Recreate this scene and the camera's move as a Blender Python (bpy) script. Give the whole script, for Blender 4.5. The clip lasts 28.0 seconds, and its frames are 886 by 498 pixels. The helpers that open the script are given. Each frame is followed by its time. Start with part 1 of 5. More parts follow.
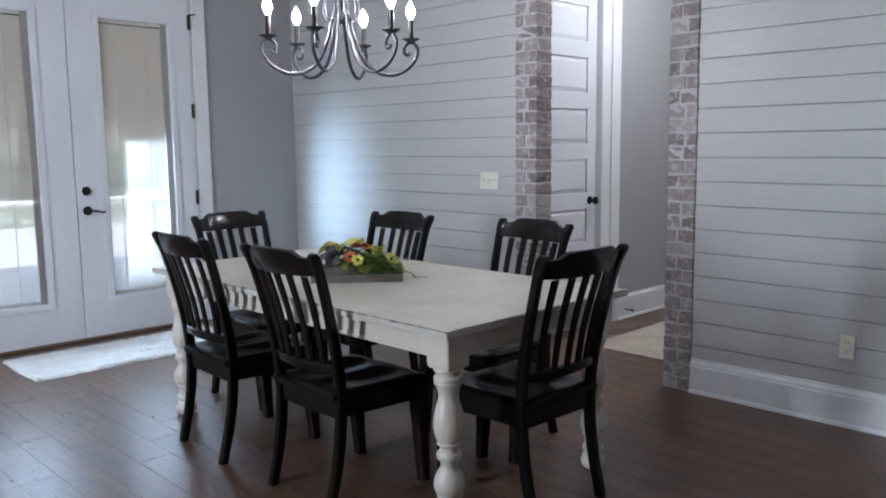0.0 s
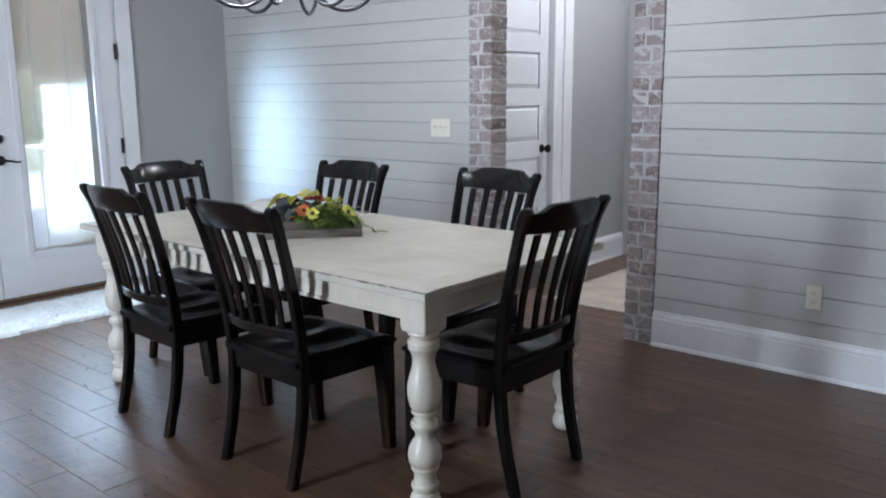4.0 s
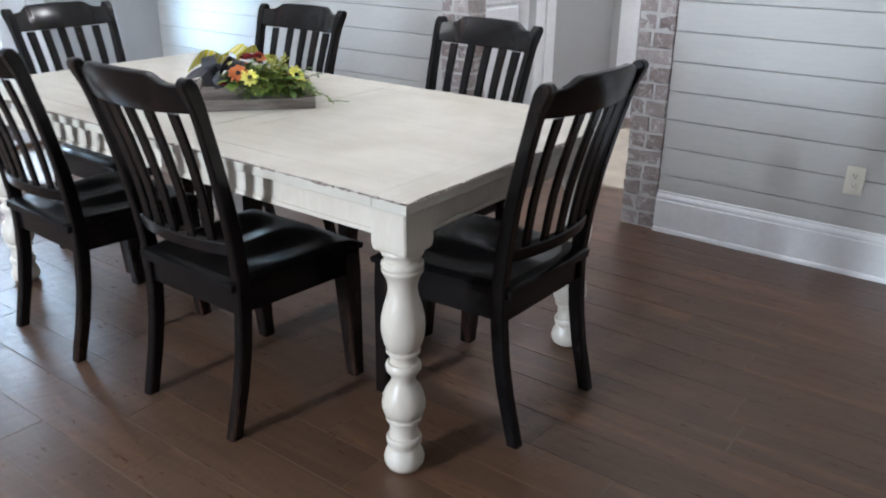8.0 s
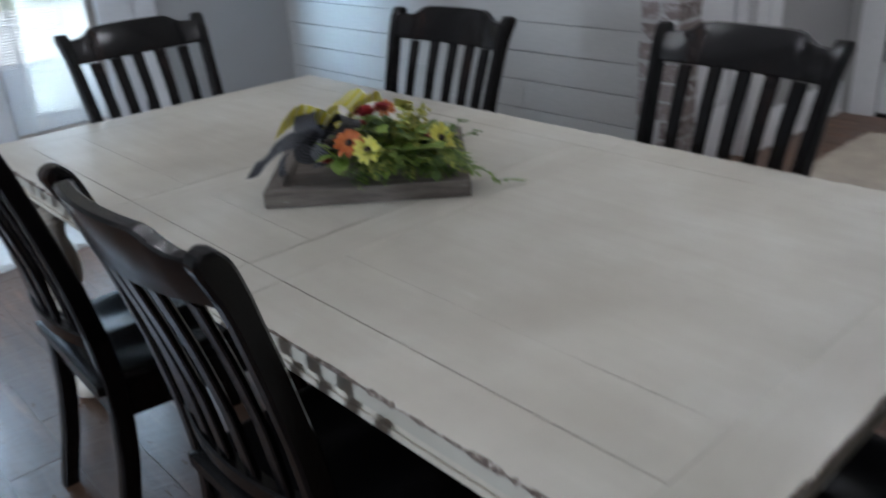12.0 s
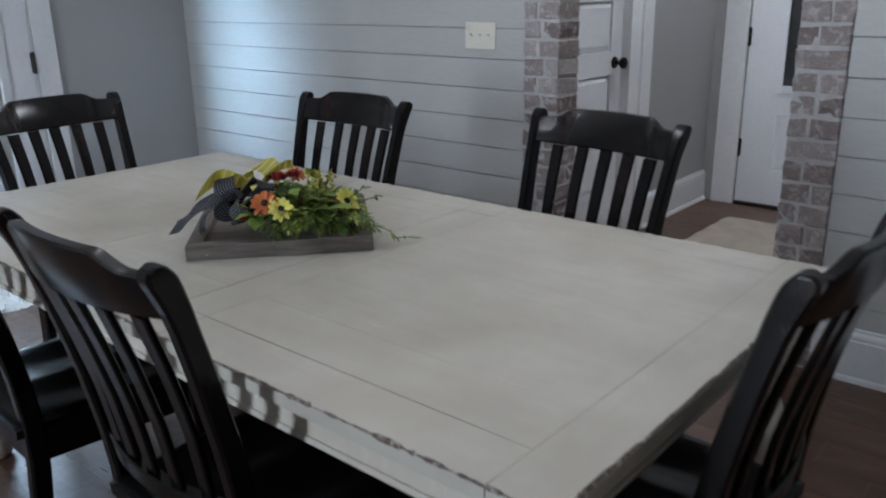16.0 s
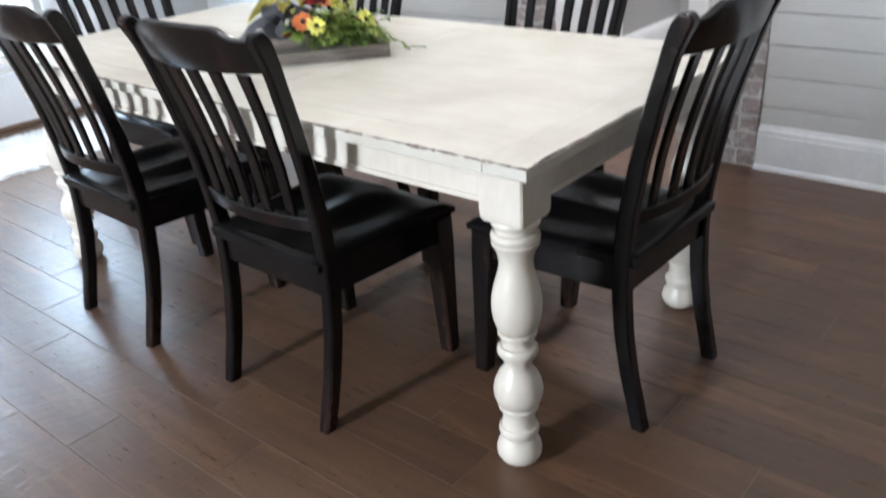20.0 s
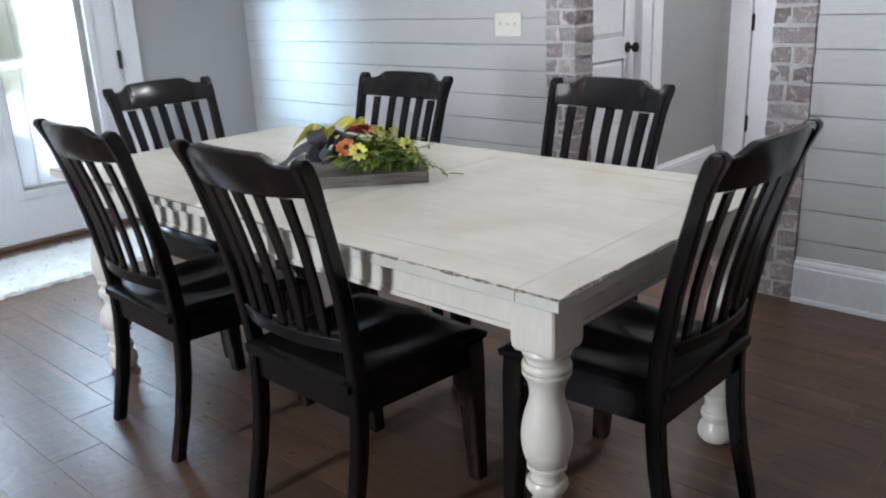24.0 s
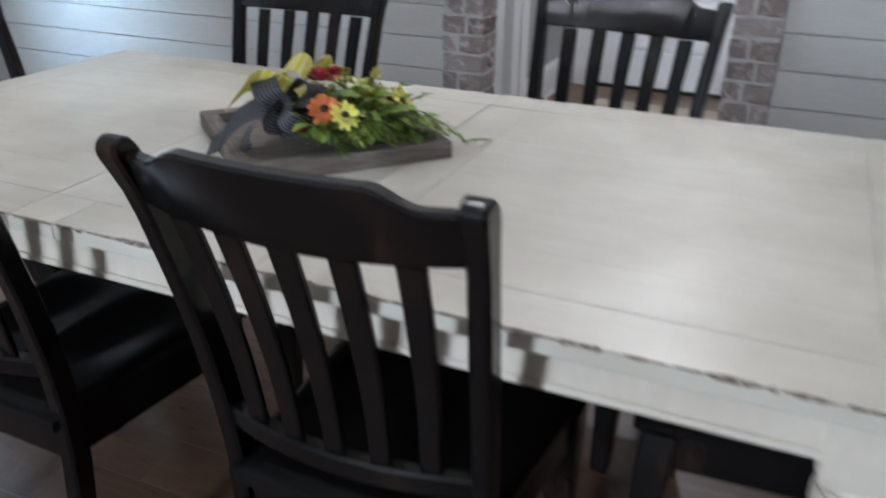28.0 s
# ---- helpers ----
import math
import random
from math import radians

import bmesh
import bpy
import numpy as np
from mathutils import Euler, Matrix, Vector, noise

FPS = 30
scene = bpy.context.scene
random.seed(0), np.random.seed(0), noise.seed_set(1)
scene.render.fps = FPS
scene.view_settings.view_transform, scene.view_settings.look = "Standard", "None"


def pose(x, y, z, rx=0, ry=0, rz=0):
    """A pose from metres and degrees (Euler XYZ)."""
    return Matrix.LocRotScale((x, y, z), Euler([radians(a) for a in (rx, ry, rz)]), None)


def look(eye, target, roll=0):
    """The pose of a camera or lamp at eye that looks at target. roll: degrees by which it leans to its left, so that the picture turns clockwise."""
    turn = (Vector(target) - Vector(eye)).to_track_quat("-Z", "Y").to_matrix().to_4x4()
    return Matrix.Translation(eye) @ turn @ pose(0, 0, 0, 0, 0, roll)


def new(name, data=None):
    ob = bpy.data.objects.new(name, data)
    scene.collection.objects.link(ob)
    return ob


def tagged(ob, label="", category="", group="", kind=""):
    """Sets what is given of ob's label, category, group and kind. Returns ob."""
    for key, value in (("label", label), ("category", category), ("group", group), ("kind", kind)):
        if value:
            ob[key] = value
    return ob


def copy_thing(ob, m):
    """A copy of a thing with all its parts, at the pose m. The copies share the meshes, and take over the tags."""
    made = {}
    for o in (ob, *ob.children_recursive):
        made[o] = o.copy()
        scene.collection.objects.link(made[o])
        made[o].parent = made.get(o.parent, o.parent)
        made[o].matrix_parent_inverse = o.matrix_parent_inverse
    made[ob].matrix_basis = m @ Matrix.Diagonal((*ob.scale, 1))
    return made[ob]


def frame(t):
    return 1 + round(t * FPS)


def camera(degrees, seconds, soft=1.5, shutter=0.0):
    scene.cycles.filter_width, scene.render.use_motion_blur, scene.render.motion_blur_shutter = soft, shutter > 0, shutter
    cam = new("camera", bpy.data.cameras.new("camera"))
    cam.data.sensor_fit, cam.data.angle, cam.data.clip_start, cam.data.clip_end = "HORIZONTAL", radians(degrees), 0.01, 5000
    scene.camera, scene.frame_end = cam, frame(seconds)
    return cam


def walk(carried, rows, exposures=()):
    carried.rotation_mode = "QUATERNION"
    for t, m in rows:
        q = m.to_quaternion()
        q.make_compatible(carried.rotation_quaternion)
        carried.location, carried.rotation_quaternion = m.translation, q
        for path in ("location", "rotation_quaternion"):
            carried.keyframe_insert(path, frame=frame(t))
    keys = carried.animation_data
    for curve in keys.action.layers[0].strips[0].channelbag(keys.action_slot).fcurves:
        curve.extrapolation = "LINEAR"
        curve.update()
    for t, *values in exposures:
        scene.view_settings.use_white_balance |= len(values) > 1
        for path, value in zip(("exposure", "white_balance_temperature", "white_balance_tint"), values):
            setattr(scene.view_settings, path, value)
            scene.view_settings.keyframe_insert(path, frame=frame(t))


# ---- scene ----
cam = camera(57.1, 28.0, soft=1.9, shutter=0.7)
EXPOSURES = [
    (0, 3.06, 6080, 15),
    (1, 2.99, 6070, 12),
    (2, 2.99, 6060, 12),
    (3, 3.13, 6045, 12),
    (3.5, 3.28, 6060, 12),
    (5.5, 3.56, 6145, 12),
    (6, 3.62, 6170, 12),
    (7, 3.78, 6195, 12),
    (8, 3.87, 6220, 12),
    (9, 3.83, 6220, 12),
    (10, 3.66, 6220, 12),
    (11, 3.21, 6195, 12),
    (12, 2.64, 6100, 12),
    (14.5, 2.71, 6080, 12),
    (15, 2.66, 6080, 12),
    (16, 2.70, 6080, 12),
    (17, 3.12, 6215, 12),
    (18, 3.71, 6270, 12),
    (19, 4.34, 6395, 12),
    (20, 4.20, 6395, 12),
    (21, 3.68, 6320, 12),
    (23.5, 3.61, 6270, 12),
    (24, 3.55, 6270, 12),
    (25, 3.47, 6270, 12),
    (26, 3.13, 6160, 12),
    (27, 3.10, 6150, 12),
    (28, 3.30, 6170, 12),
]
PATH = [
    (0, (1.833, -1.824, 1.369), (0.417, -0.436, 1.113), -0.7),
    (0.5, (1.805, -1.806, 1.353), (0.395, -0.415, 1.077), -0.5),
    (1, (1.787, -1.801, 1.351), (0.381, -0.407, 1.069), -0.9),
    (1.5, (1.767, -1.795, 1.355), (0.368, -0.393, 1.074), -0.4),
    (2, (1.717, -1.782, 1.341), (0.338, -0.368, 1.027), -0.6),
    (2.5, (1.662, -1.779, 1.351), (0.312, -0.348, 0.995), -0.5),
    (3, (1.626, -1.784, 1.357), (0.306, -0.324, 0.999), -0.5),
    (3.5, (1.587, -1.767, 1.349), (0.301, -0.276, 0.996), -0.5),
    (5.5, (1.47, -1.631, 1.352), (0.213, -0.16, 0.844), -1.2),
    (6, (1.442, -1.5, 1.35), (0.16, -0.068, 0.797), 0.1),
    (6.5, (1.424, -1.433, 1.337), (0.12, -0.05, 0.714), 0.1),
    (7, (1.347, -1.394, 1.338), (0.054, -0.029, 0.654), 0.5),
    (7.5, (1.184, -1.353, 1.331), (-0.07, 0.025, 0.605), 0.7),
    (8, (1.046, -1.271, 1.316), (-0.072, 0.212, 0.575), 0.6),
    (8.5, (0.907, -1.15, 1.305), (-0.208, 0.326, 0.545), 0.0),
    (9, (0.787, -1.044, 1.299), (-0.314, 0.417, 0.49), -0.6),
    (9.5, (0.638, -0.943, 1.28), (-0.429, 0.527, 0.444), -1.6),
    (10, (0.541, -0.863, 1.288), (-0.454, 0.641, 0.423), -2.1),
    (10.5, (0.467, -0.712, 1.283), (-0.626, 0.699, 0.381), -3.2),
    (11, (0.418, -0.613, 1.293), (-0.762, 0.713, 0.37), -3.3),
    (11.5, (0.328, -0.555, 1.303), (-0.934, 0.734, 0.44), -3.4),
    (12, (0.245, -0.5, 1.323), (-1.123, 0.712, 0.511), -3.6),
    (12.5, (0.231, -0.411, 1.346), (-1.297, 0.626, 0.578), -2.5),
    (14.5, (0.306, -0.399, 1.351), (-1.249, 0.709, 0.753), 0.0),
    (15, (0.295, -0.5, 1.33), (-1.138, 0.766, 0.742), -0.1),
    (15.5, (0.336, -0.599, 1.328), (-0.94, 0.821, 0.733), -0.3),
    (16, (0.405, -0.671, 1.32), (-0.834, 0.776, 0.71), -0.9),
    (16.5, (0.527, -0.751, 1.312), (-0.679, 0.712, 0.675), -1.8),
    (17, (0.592, -0.809, 1.3), (-0.565, 0.65, 0.57), -1.9),
    (17.5, (0.562, -0.87, 1.263), (-0.539, 0.597, 0.467), -2.1),
    (18, (0.524, -0.967, 1.265), (-0.443, 0.537, 0.37), -2.6),
    (18.3, (0.528, -1.013, 1.262), (-0.399, 0.499, 0.338), -1.8),
    (18.5, (0.546, -1.025, 1.245), (-0.374, 0.48, 0.302), -2.3),
    (19, (0.545, -1.042, 1.239), (-0.314, 0.445, 0.214), -1.6),
    (19.5, (0.643, -1.079, 1.255), (-0.421, 0.316, 0.296), -5.5),
    (20, (0.771, -1.147, 1.278), (-0.404, 0.215, 0.404), -3.6),
    (20.5, (0.819, -1.184, 1.296), (-0.434, 0.201, 0.582), -3.3),
    (21, (0.827, -1.204, 1.311), (-0.446, 0.19, 0.651), -1.7),
    (21.5, (0.84, -1.203, 1.308), (-0.451, 0.196, 0.695), -1.0),
    (23.5, (0.843, -1.183, 1.303), (-0.476, 0.209, 0.736), -2.6),
    (24, (0.775, -1.147, 1.3), (-0.521, 0.25, 0.695), -2.4),
    (24.5, (0.635, -1.103, 1.315), (-0.552, 0.377, 0.683), -2.9),
    (25, (0.502, -1.065, 1.315), (-0.627, 0.457, 0.677), -2.5),
    (25.5, (0.358, -0.954, 1.306), (-0.722, 0.59, 0.635), -2.9),
    (26, (0.229, -0.879, 1.311), (-0.777, 0.702, 0.613), -2.8),
    (26.5, (0.076, -0.922, 1.299), (-0.745, 0.74, 0.547), -5.4),
    (27, (-0.037, -0.986, 1.283), (-0.744, 0.678, 0.428), -4.3),
    (27.4, (-0.099, -0.991, 1.277), (-0.765, 0.681, 0.403), -1.8),
    (27.5, (-0.116, -0.979, 1.278), (-0.778, 0.692, 0.401), -1.6),
    (28, (-0.25, -0.84, 1.28), (-0.973, 0.817, 0.424), 0.6),
]
walk(cam, [(t, look(eye, target, roll)) for t, eye, target, roll in PATH], EXPOSURES)

# ---- world and light ----
world = bpy.data.worlds.new("sky")
scene.world = world
world.use_nodes = True
wn = world.node_tree
sky = wn.nodes.new("ShaderNodeTexSky")
sky.sky_type = 'NISHITA'
sky.sun_disc = False
sky.sun_elevation = radians(50)
sky.sun_rotation = radians(84)
wn.links.new(sky.outputs[0], wn.nodes["Background"].inputs[0])
wn.nodes["Background"].inputs[1].default_value = 0.15


def lamp(name, kind, m, energy, color, size=(1, 1), angle=0.5):
    data = bpy.data.lights.new(name, kind)
    data.energy, data.color = energy, color
    if kind == 'AREA':
        data.shape, data.size, data.size_y = 'RECTANGLE', size[0], size[1]
    if kind == 'SUN':
        data.angle = radians(angle)
    ob = new(name, data)
    ob.matrix_world = m
    return ob


SUN_FROM = Vector((math.sin(radians(84)) * math.cos(radians(50)), math.cos(radians(84)) * math.cos(radians(50)), math.sin(radians(50))))
lamp("sun", 'SUN', look(SUN_FROM * 50, (0, 0, 0)), 3.5, (1.0, 0.95, 0.88))
# daylight in the openings of the window and the glazed double door
lamp("window_light_south", 'AREA', look((-1.30, -4.28, 1.5), (-1.0, 0, 1.2)), 15.0, (0.80, 0.90, 1.0), (0.38, 1.66))
for y in (-0.14, 0.81):
    day = lamp("door_daylight", 'AREA', look((-4.115, y, 0.95), (-3.35, y, 0.05)), 1.6, (0.58, 0.79, 1.0), (0.5, 1.2))
    day.data.spread = radians(84)
# added narrow lamp in the nearer leaf: stands in for slanting sky light along the wall
slant = lamp("door_streak_lamp", 'AREA', look((-4.125, 0.74, 0.90), (-3.60, 2.19, 0.86)), 2.0, (0.50, 0.77, 1.0), (0.26, 1.0))
slant.data.spread = radians(42)

# ---- materials ----


def nodes_of(name):
    m = bpy.data.materials.new(name)
    m.use_nodes = True
    return m, m.node_tree, m.node_tree.nodes["Principled BSDF"]


def coords(nt, scale=(1, 1, 1), kind="Object", shift=None):
    tc = nt.nodes.new("ShaderNodeTexCoord")
    mp = nt.nodes.new("ShaderNodeMapping")
    mp.inputs["Scale"].default_value = scale
    nt.links.new(tc.outputs[kind], mp.inputs["Vector"])
    if shift is not None:
        nt.links.new(shift, mp.inputs["Location"])
    return mp.outputs[0]


def noise_tex(nt, vec, scale, detail=4, rough=0.55, distort=0.0):
    n = nt.nodes.new("ShaderNodeTexNoise")
    n.inputs["Scale"].default_value, n.inputs["Detail"].default_value = scale, detail
    n.inputs["Roughness"].default_value, n.inputs["Distortion"].default_value = rough, distort
    nt.links.new(vec, n.inputs["Vector"])
    return n.outputs[0]


def ramp(nt, fac, stops):
    r = nt.nodes.new("ShaderNodeValToRGB")
    el = r.color_ramp.elements
    while len(el) < len(stops):
        el.new(0.5)
    for e, (p, c) in zip(el, stops):
        e.position, e.color = p, (c, c, c, 1) if isinstance(c, (int, float)) else (*c, 1)
    nt.links.new(fac, r.inputs[0])
    return r.outputs[0]


def mix(nt, fac, a, b, mode='MIX'):
    n = nt.nodes.new("ShaderNodeMix")
    n.data_type, n.blend_type = 'RGBA', mode
    for sock, v in ((n.inputs[0], fac), (n.inputs[6], a), (n.inputs[7], b)):
        if isinstance(v, (int, float)):
            sock.default_value = v if sock == n.inputs[0] else (v, v, v, 1)
        elif isinstance(v, tuple):
            sock.default_value = (*v, 1)
        else:
            nt.links.new(v, sock)
    return n.outputs[2]


def math_node(nt, op, a, b=0.0):
    n = nt.nodes.new("ShaderNodeMath")
    n.operation = op
    for sock, v in ((n.inputs[0], a), (n.inputs[1], b)):
        if isinstance(v, (int, float)):
            sock.default_value = v
        else:
            nt.links.new(v, sock)
    return n.outputs[0]


def bump(nt, height, strength, dist, bsdf, under=None):
    b = nt.nodes.new("ShaderNodeBump")
    b.inputs["Strength"].default_value, b.inputs["Distance"].default_value = strength, dist
    nt.links.new(height, b.inputs["Height"])
    if under is not None:
        nt.links.new(under, b.inputs["Normal"])
    nt.links.new(b.outputs[0], bsdf.inputs["Normal"])
    return b.outputs[0]


def surface(name, col, col2, rough=0.5, metal=0.0, scale=6.0, fine=60.0, relief=0.15, dist=0.002, kind="Object", stretch=(1, 1, 1), coat=0.0, spec=0.5):
    """Two-scale variation of one paint or finish, with fine relief."""
    m, nt, b = nodes_of(name)
    v = coords(nt, stretch, kind)
    big = noise_tex(nt, v, scale, 5)
    small = noise_tex(nt, v, fine, 3)
    c = ramp(nt, big, [(0.35, col), (0.68, col2)])
    c = mix(nt, ramp(nt, small, [(0.3, 0.0), (0.8, 0.35)]), c, tuple(x * 0.8 for x in col))
    nt.links.new(c, b.inputs["Base Color"])
    r = ramp(nt, big, [(0.3, max(rough - 0.07, 0.02)), (0.7, min(rough + 0.08, 1.0))])
    nt.links.new(r, b.inputs["Roughness"])
    b.inputs["Metallic"].default_value = metal
    b.inputs["Coat Weight"].default_value = coat
    b.inputs["Specular IOR Level"].default_value = spec
    if relief:
        bump(nt, small, relief, dist, b)
    return m


WHITE_TRIM = surface("white_trim_paint", (0.74, 0.75, 0.76), (0.80, 0.80, 0.80), 0.35, scale=3, fine=40, relief=0.05)
WHITE_DOOR = surface("white_door_paint", (0.72, 0.73, 0.75), (0.78, 0.79, 0.80), 0.4, scale=2, fine=50, relief=0.06)
GREY_WALL = surface("grey_wall_paint", (0.356, 0.354, 0.349), (0.376, 0.374, 0.369), 0.75, scale=1.5, fine=220, relief=0.2, dist=0.001, kind="Object")
CEILING_WHITE = surface("ceiling_paint", (0.82, 0.82, 0.81), (0.86, 0.86, 0.85), 0.9, scale=2, fine=150, relief=0.3)
SHIPLAP = surface("shiplap_paint", (0.474, 0.473, 0.455), (0.514, 0.513, 0.494), 0.42, scale=2.5, fine=50, relief=0.05, stretch=(0.4, 1, 2), spec=0.4)
BRONZE = surface("oil_rubbed_bronze", (0.018, 0.015, 0.014), (0.035, 0.028, 0.024), 0.38, metal=0.8, scale=20, fine=150, relief=0.08)
PEWTER = surface("brushed_pewter_iron", (0.085, 0.083, 0.09), (0.15, 0.147, 0.16), 0.34, metal=0.9, scale=25, fine=180, relief=0.1)
PLASTIC_IVORY = surface("ivory_plastic", (0.74, 0.71, 0.60), (0.78, 0.75, 0.65), 0.3, scale=8, fine=90, relief=0.02)
SLOT_DARK = surface("dark_slot", (0.03, 0.03, 0.03), (0.05, 0.05, 0.05), 0.7)
MORTAR = surface("mortar", (0.44, 0.43, 0.425), (0.56, 0.55, 0.54), 0.95, scale=25, fine=180, relief=0.6, dist=0.004)
GROUT = surface("floor_grout", (0.165, 0.122, 0.095), (0.225, 0.170, 0.137), 0.9, scale=10, fine=200, relief=0.4)
THRESHOLD = surface("brown_threshold", (0.10, 0.06, 0.035), (0.15, 0.09, 0.055), 0.5, scale=8, fine=80, relief=0.2, stretch=(1, 0.2, 1))
CONCRETE = surface("patio_concrete", (0.40, 0.39, 0.385), (0.48, 0.47, 0.46), 0.9, scale=1.2, fine=30, relief=0.3)
GRASS = surface("lawn_grass", (0.075, 0.11, 0.045), (0.13, 0.17, 0.08), 0.9, scale=0.8, fine=12, relief=0.8, dist=0.05)
FOLIAGE_FAR = surface("far_foliage", (0.06, 0.10, 0.035), (0.12, 0.17, 0.07), 0.9, scale=1.5, fine=9, relief=0.8, dist=0.1)
BARK = surface("bark", (0.07, 0.05, 0.04), (0.13, 0.10, 0.08), 0.95, scale=5, fine=30, relief=0.8, dist=0.02, stretch=(1, 1, 0.2))
PORCH_WOOD = surface("brown_porch_wood", (0.10, 0.068, 0.05), (0.16, 0.115, 0.085), 0.8, scale=3, fine=40, relief=0.2, stretch=(1, 0.15, 1))
BLIND_SLAT = surface("blind_slat", (0.78, 0.68, 0.60), (0.84, 0.74, 0.66), 0.45, scale=5, fine=60, relief=0.02)
SPACER_SHADE_TAUPE = surface("taupe_spacer_and_frame_shade", (0.42, 0.36, 0.33), (0.48, 0.42, 0.385), 0.55, scale=6, fine=60, relief=0.04)
CORD_WHITE = surface("white_cord", (0.78, 0.77, 0.75), (0.84, 0.83, 0.80), 0.8, relief=0.0)
RUG_CREAM = surface("cream_shag", (0.74, 0.71, 0.66), (0.84, 0.82, 0.78), 0.95, scale=9, fine=90, relief=0.9, dist=0.01)
JUTE = surface("beige_jute", (0.36, 0.31, 0.25), (0.47, 0.41, 0.33), 0.95, scale=6, fine=140, relief=0.9, dist=0.004)
JUTE_FRINGE = surface("brown_jute_fringe", (0.12, 0.09, 0.07), (0.42, 0.36, 0.28), 0.95, scale=50, fine=90, relief=0.2)
STEM_GREEN = surface("stem_green", (0.07, 0.13, 0.03), (0.13, 0.20, 0.06), 0.6, scale=30, fine=90, relief=0.1)
LEAF_DARK = surface("leaf_dark_green", (0.072, 0.135, 0.025), (0.13, 0.205, 0.040), 0.5, scale=30, fine=120, relief=0.2)
LEAF_MID = surface("leaf_mid_green", (0.135, 0.215, 0.030), (0.245, 0.325, 0.060), 0.5, scale=30, fine=120, relief=0.2)
LEAF_LIGHT = surface("leaf_yellow_green", (0.32, 0.36, 0.06), (0.48, 0.47, 0.11), 0.5, scale=30, fine=120, relief=0.2)
PETAL_YELLOW = surface("yellow_petal", (0.80, 0.74, 0.10), (0.88, 0.83, 0.26), 0.6, scale=60, fine=200, relief=0.15)
PETAL_ORANGE = surface("orange_petal", (0.50, 0.11, 0.02), (0.64, 0.20, 0.05), 0.6, scale=60, fine=200, relief=0.15)
PETAL_RED = surface("red_petal", (0.30, 0.02, 0.025), (0.42, 0.04, 0.04), 0.6, scale=60, fine=200, relief=0.15)
FLOWER_EYE = surface("dark_flower_eye", (0.02, 0.012, 0.01), (0.05, 0.03, 0.02), 0.9, scale=80, fine=300, relief=0.6)
BERRY = surface("yellow_berry", (0.42, 0.40, 0.06), (0.55, 0.50, 0.12), 0.4, scale=40)


def weathered_wood(name, shift):
    """Grey barn wood: long grain, darker pits, a few pale flecks of old paint."""
    m, nt, b = nodes_of(name)
    v = coords(nt, (0.10, 1, 1) if shift else (1, 0.10, 1))
    grain = noise_tex(nt, v, 95, 6, 0.65, 0.4)
    cloud = noise_tex(nt, coords(nt), 11, 4)
    fleck = noise_tex(nt, coords(nt, (0.5, 0.5, 1)), 70, 3, 0.5)
    c = ramp(nt, grain, [(0.30, (0.075, 0.060, 0.049)), (0.50, (0.155, 0.130, 0.110)), (0.72, (0.245, 0.215, 0.185))])
    c = mix(nt, ramp(nt, cloud, [(0.35, 0.5), (0.62, 0.0)]), c, (0.115, 0.092, 0.075))
    c = mix(nt, ramp(nt, fleck, [(0.70, 0.0), (0.74, 0.8)]), c, (0.42, 0.40, 0.37))
    nt.links.new(c, b.inputs["Base Color"])
    b.inputs["Roughness"].default_value = 0.82
    bump(nt, grain, 0.6, 0.002, b)
    return m


TRAY_WOOD, TRAY_WOOD_ACROSS = weathered_wood("weathered_grey_wood", True), weathered_wood("weathered_grey_wood_across", False)


def glass_mat():
    m, nt, b = nodes_of("clear_glass")
    nt.nodes.remove(b)
    out = nt.nodes["Material Output"]
    tr, gl, mx = nt.nodes.new("ShaderNodeBsdfTransparent"), nt.nodes.new("ShaderNodeBsdfGlossy"), nt.nodes.new("ShaderNodeMixShader")
    tr.inputs[0].default_value = (0.93, 0.95, 0.95, 1)
    gl.inputs["Roughness"].default_value = 0.02
    fr = nt.nodes.new("ShaderNodeFresnel")
    fr.inputs[0].default_value = 1.45
    nt.links.new(fr.outputs[0], mx.inputs[0])
    nt.links.new(tr.outputs[0], mx.inputs[1])
    nt.links.new(gl.outputs[0], mx.inputs[2])
    nt.links.new(mx.outputs[0], out.inputs["Surface"])
    return m


GLASS = glass_mat()
DARK_GLASS = surface("dark_screened_glass", (0.02, 0.021, 0.022), (0.05, 0.05, 0.05), 0.12, scale=3, fine=30, relief=0.02)


def bulb_mat(name, color, strength):
    m, nt, b = nodes_of(name)
    b.inputs["Base Color"].default_value = (1, 1, 1, 1)
    b.inputs["Emission Color"].default_value = (*color, 1)
    b.inputs["Emission Strength"].default_value = strength
    return m


BULB_WHITE = bulb_mat("lit_bulb", (0.95, 0.95, 0.98), 45.0)
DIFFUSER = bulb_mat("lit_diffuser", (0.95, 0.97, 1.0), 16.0)


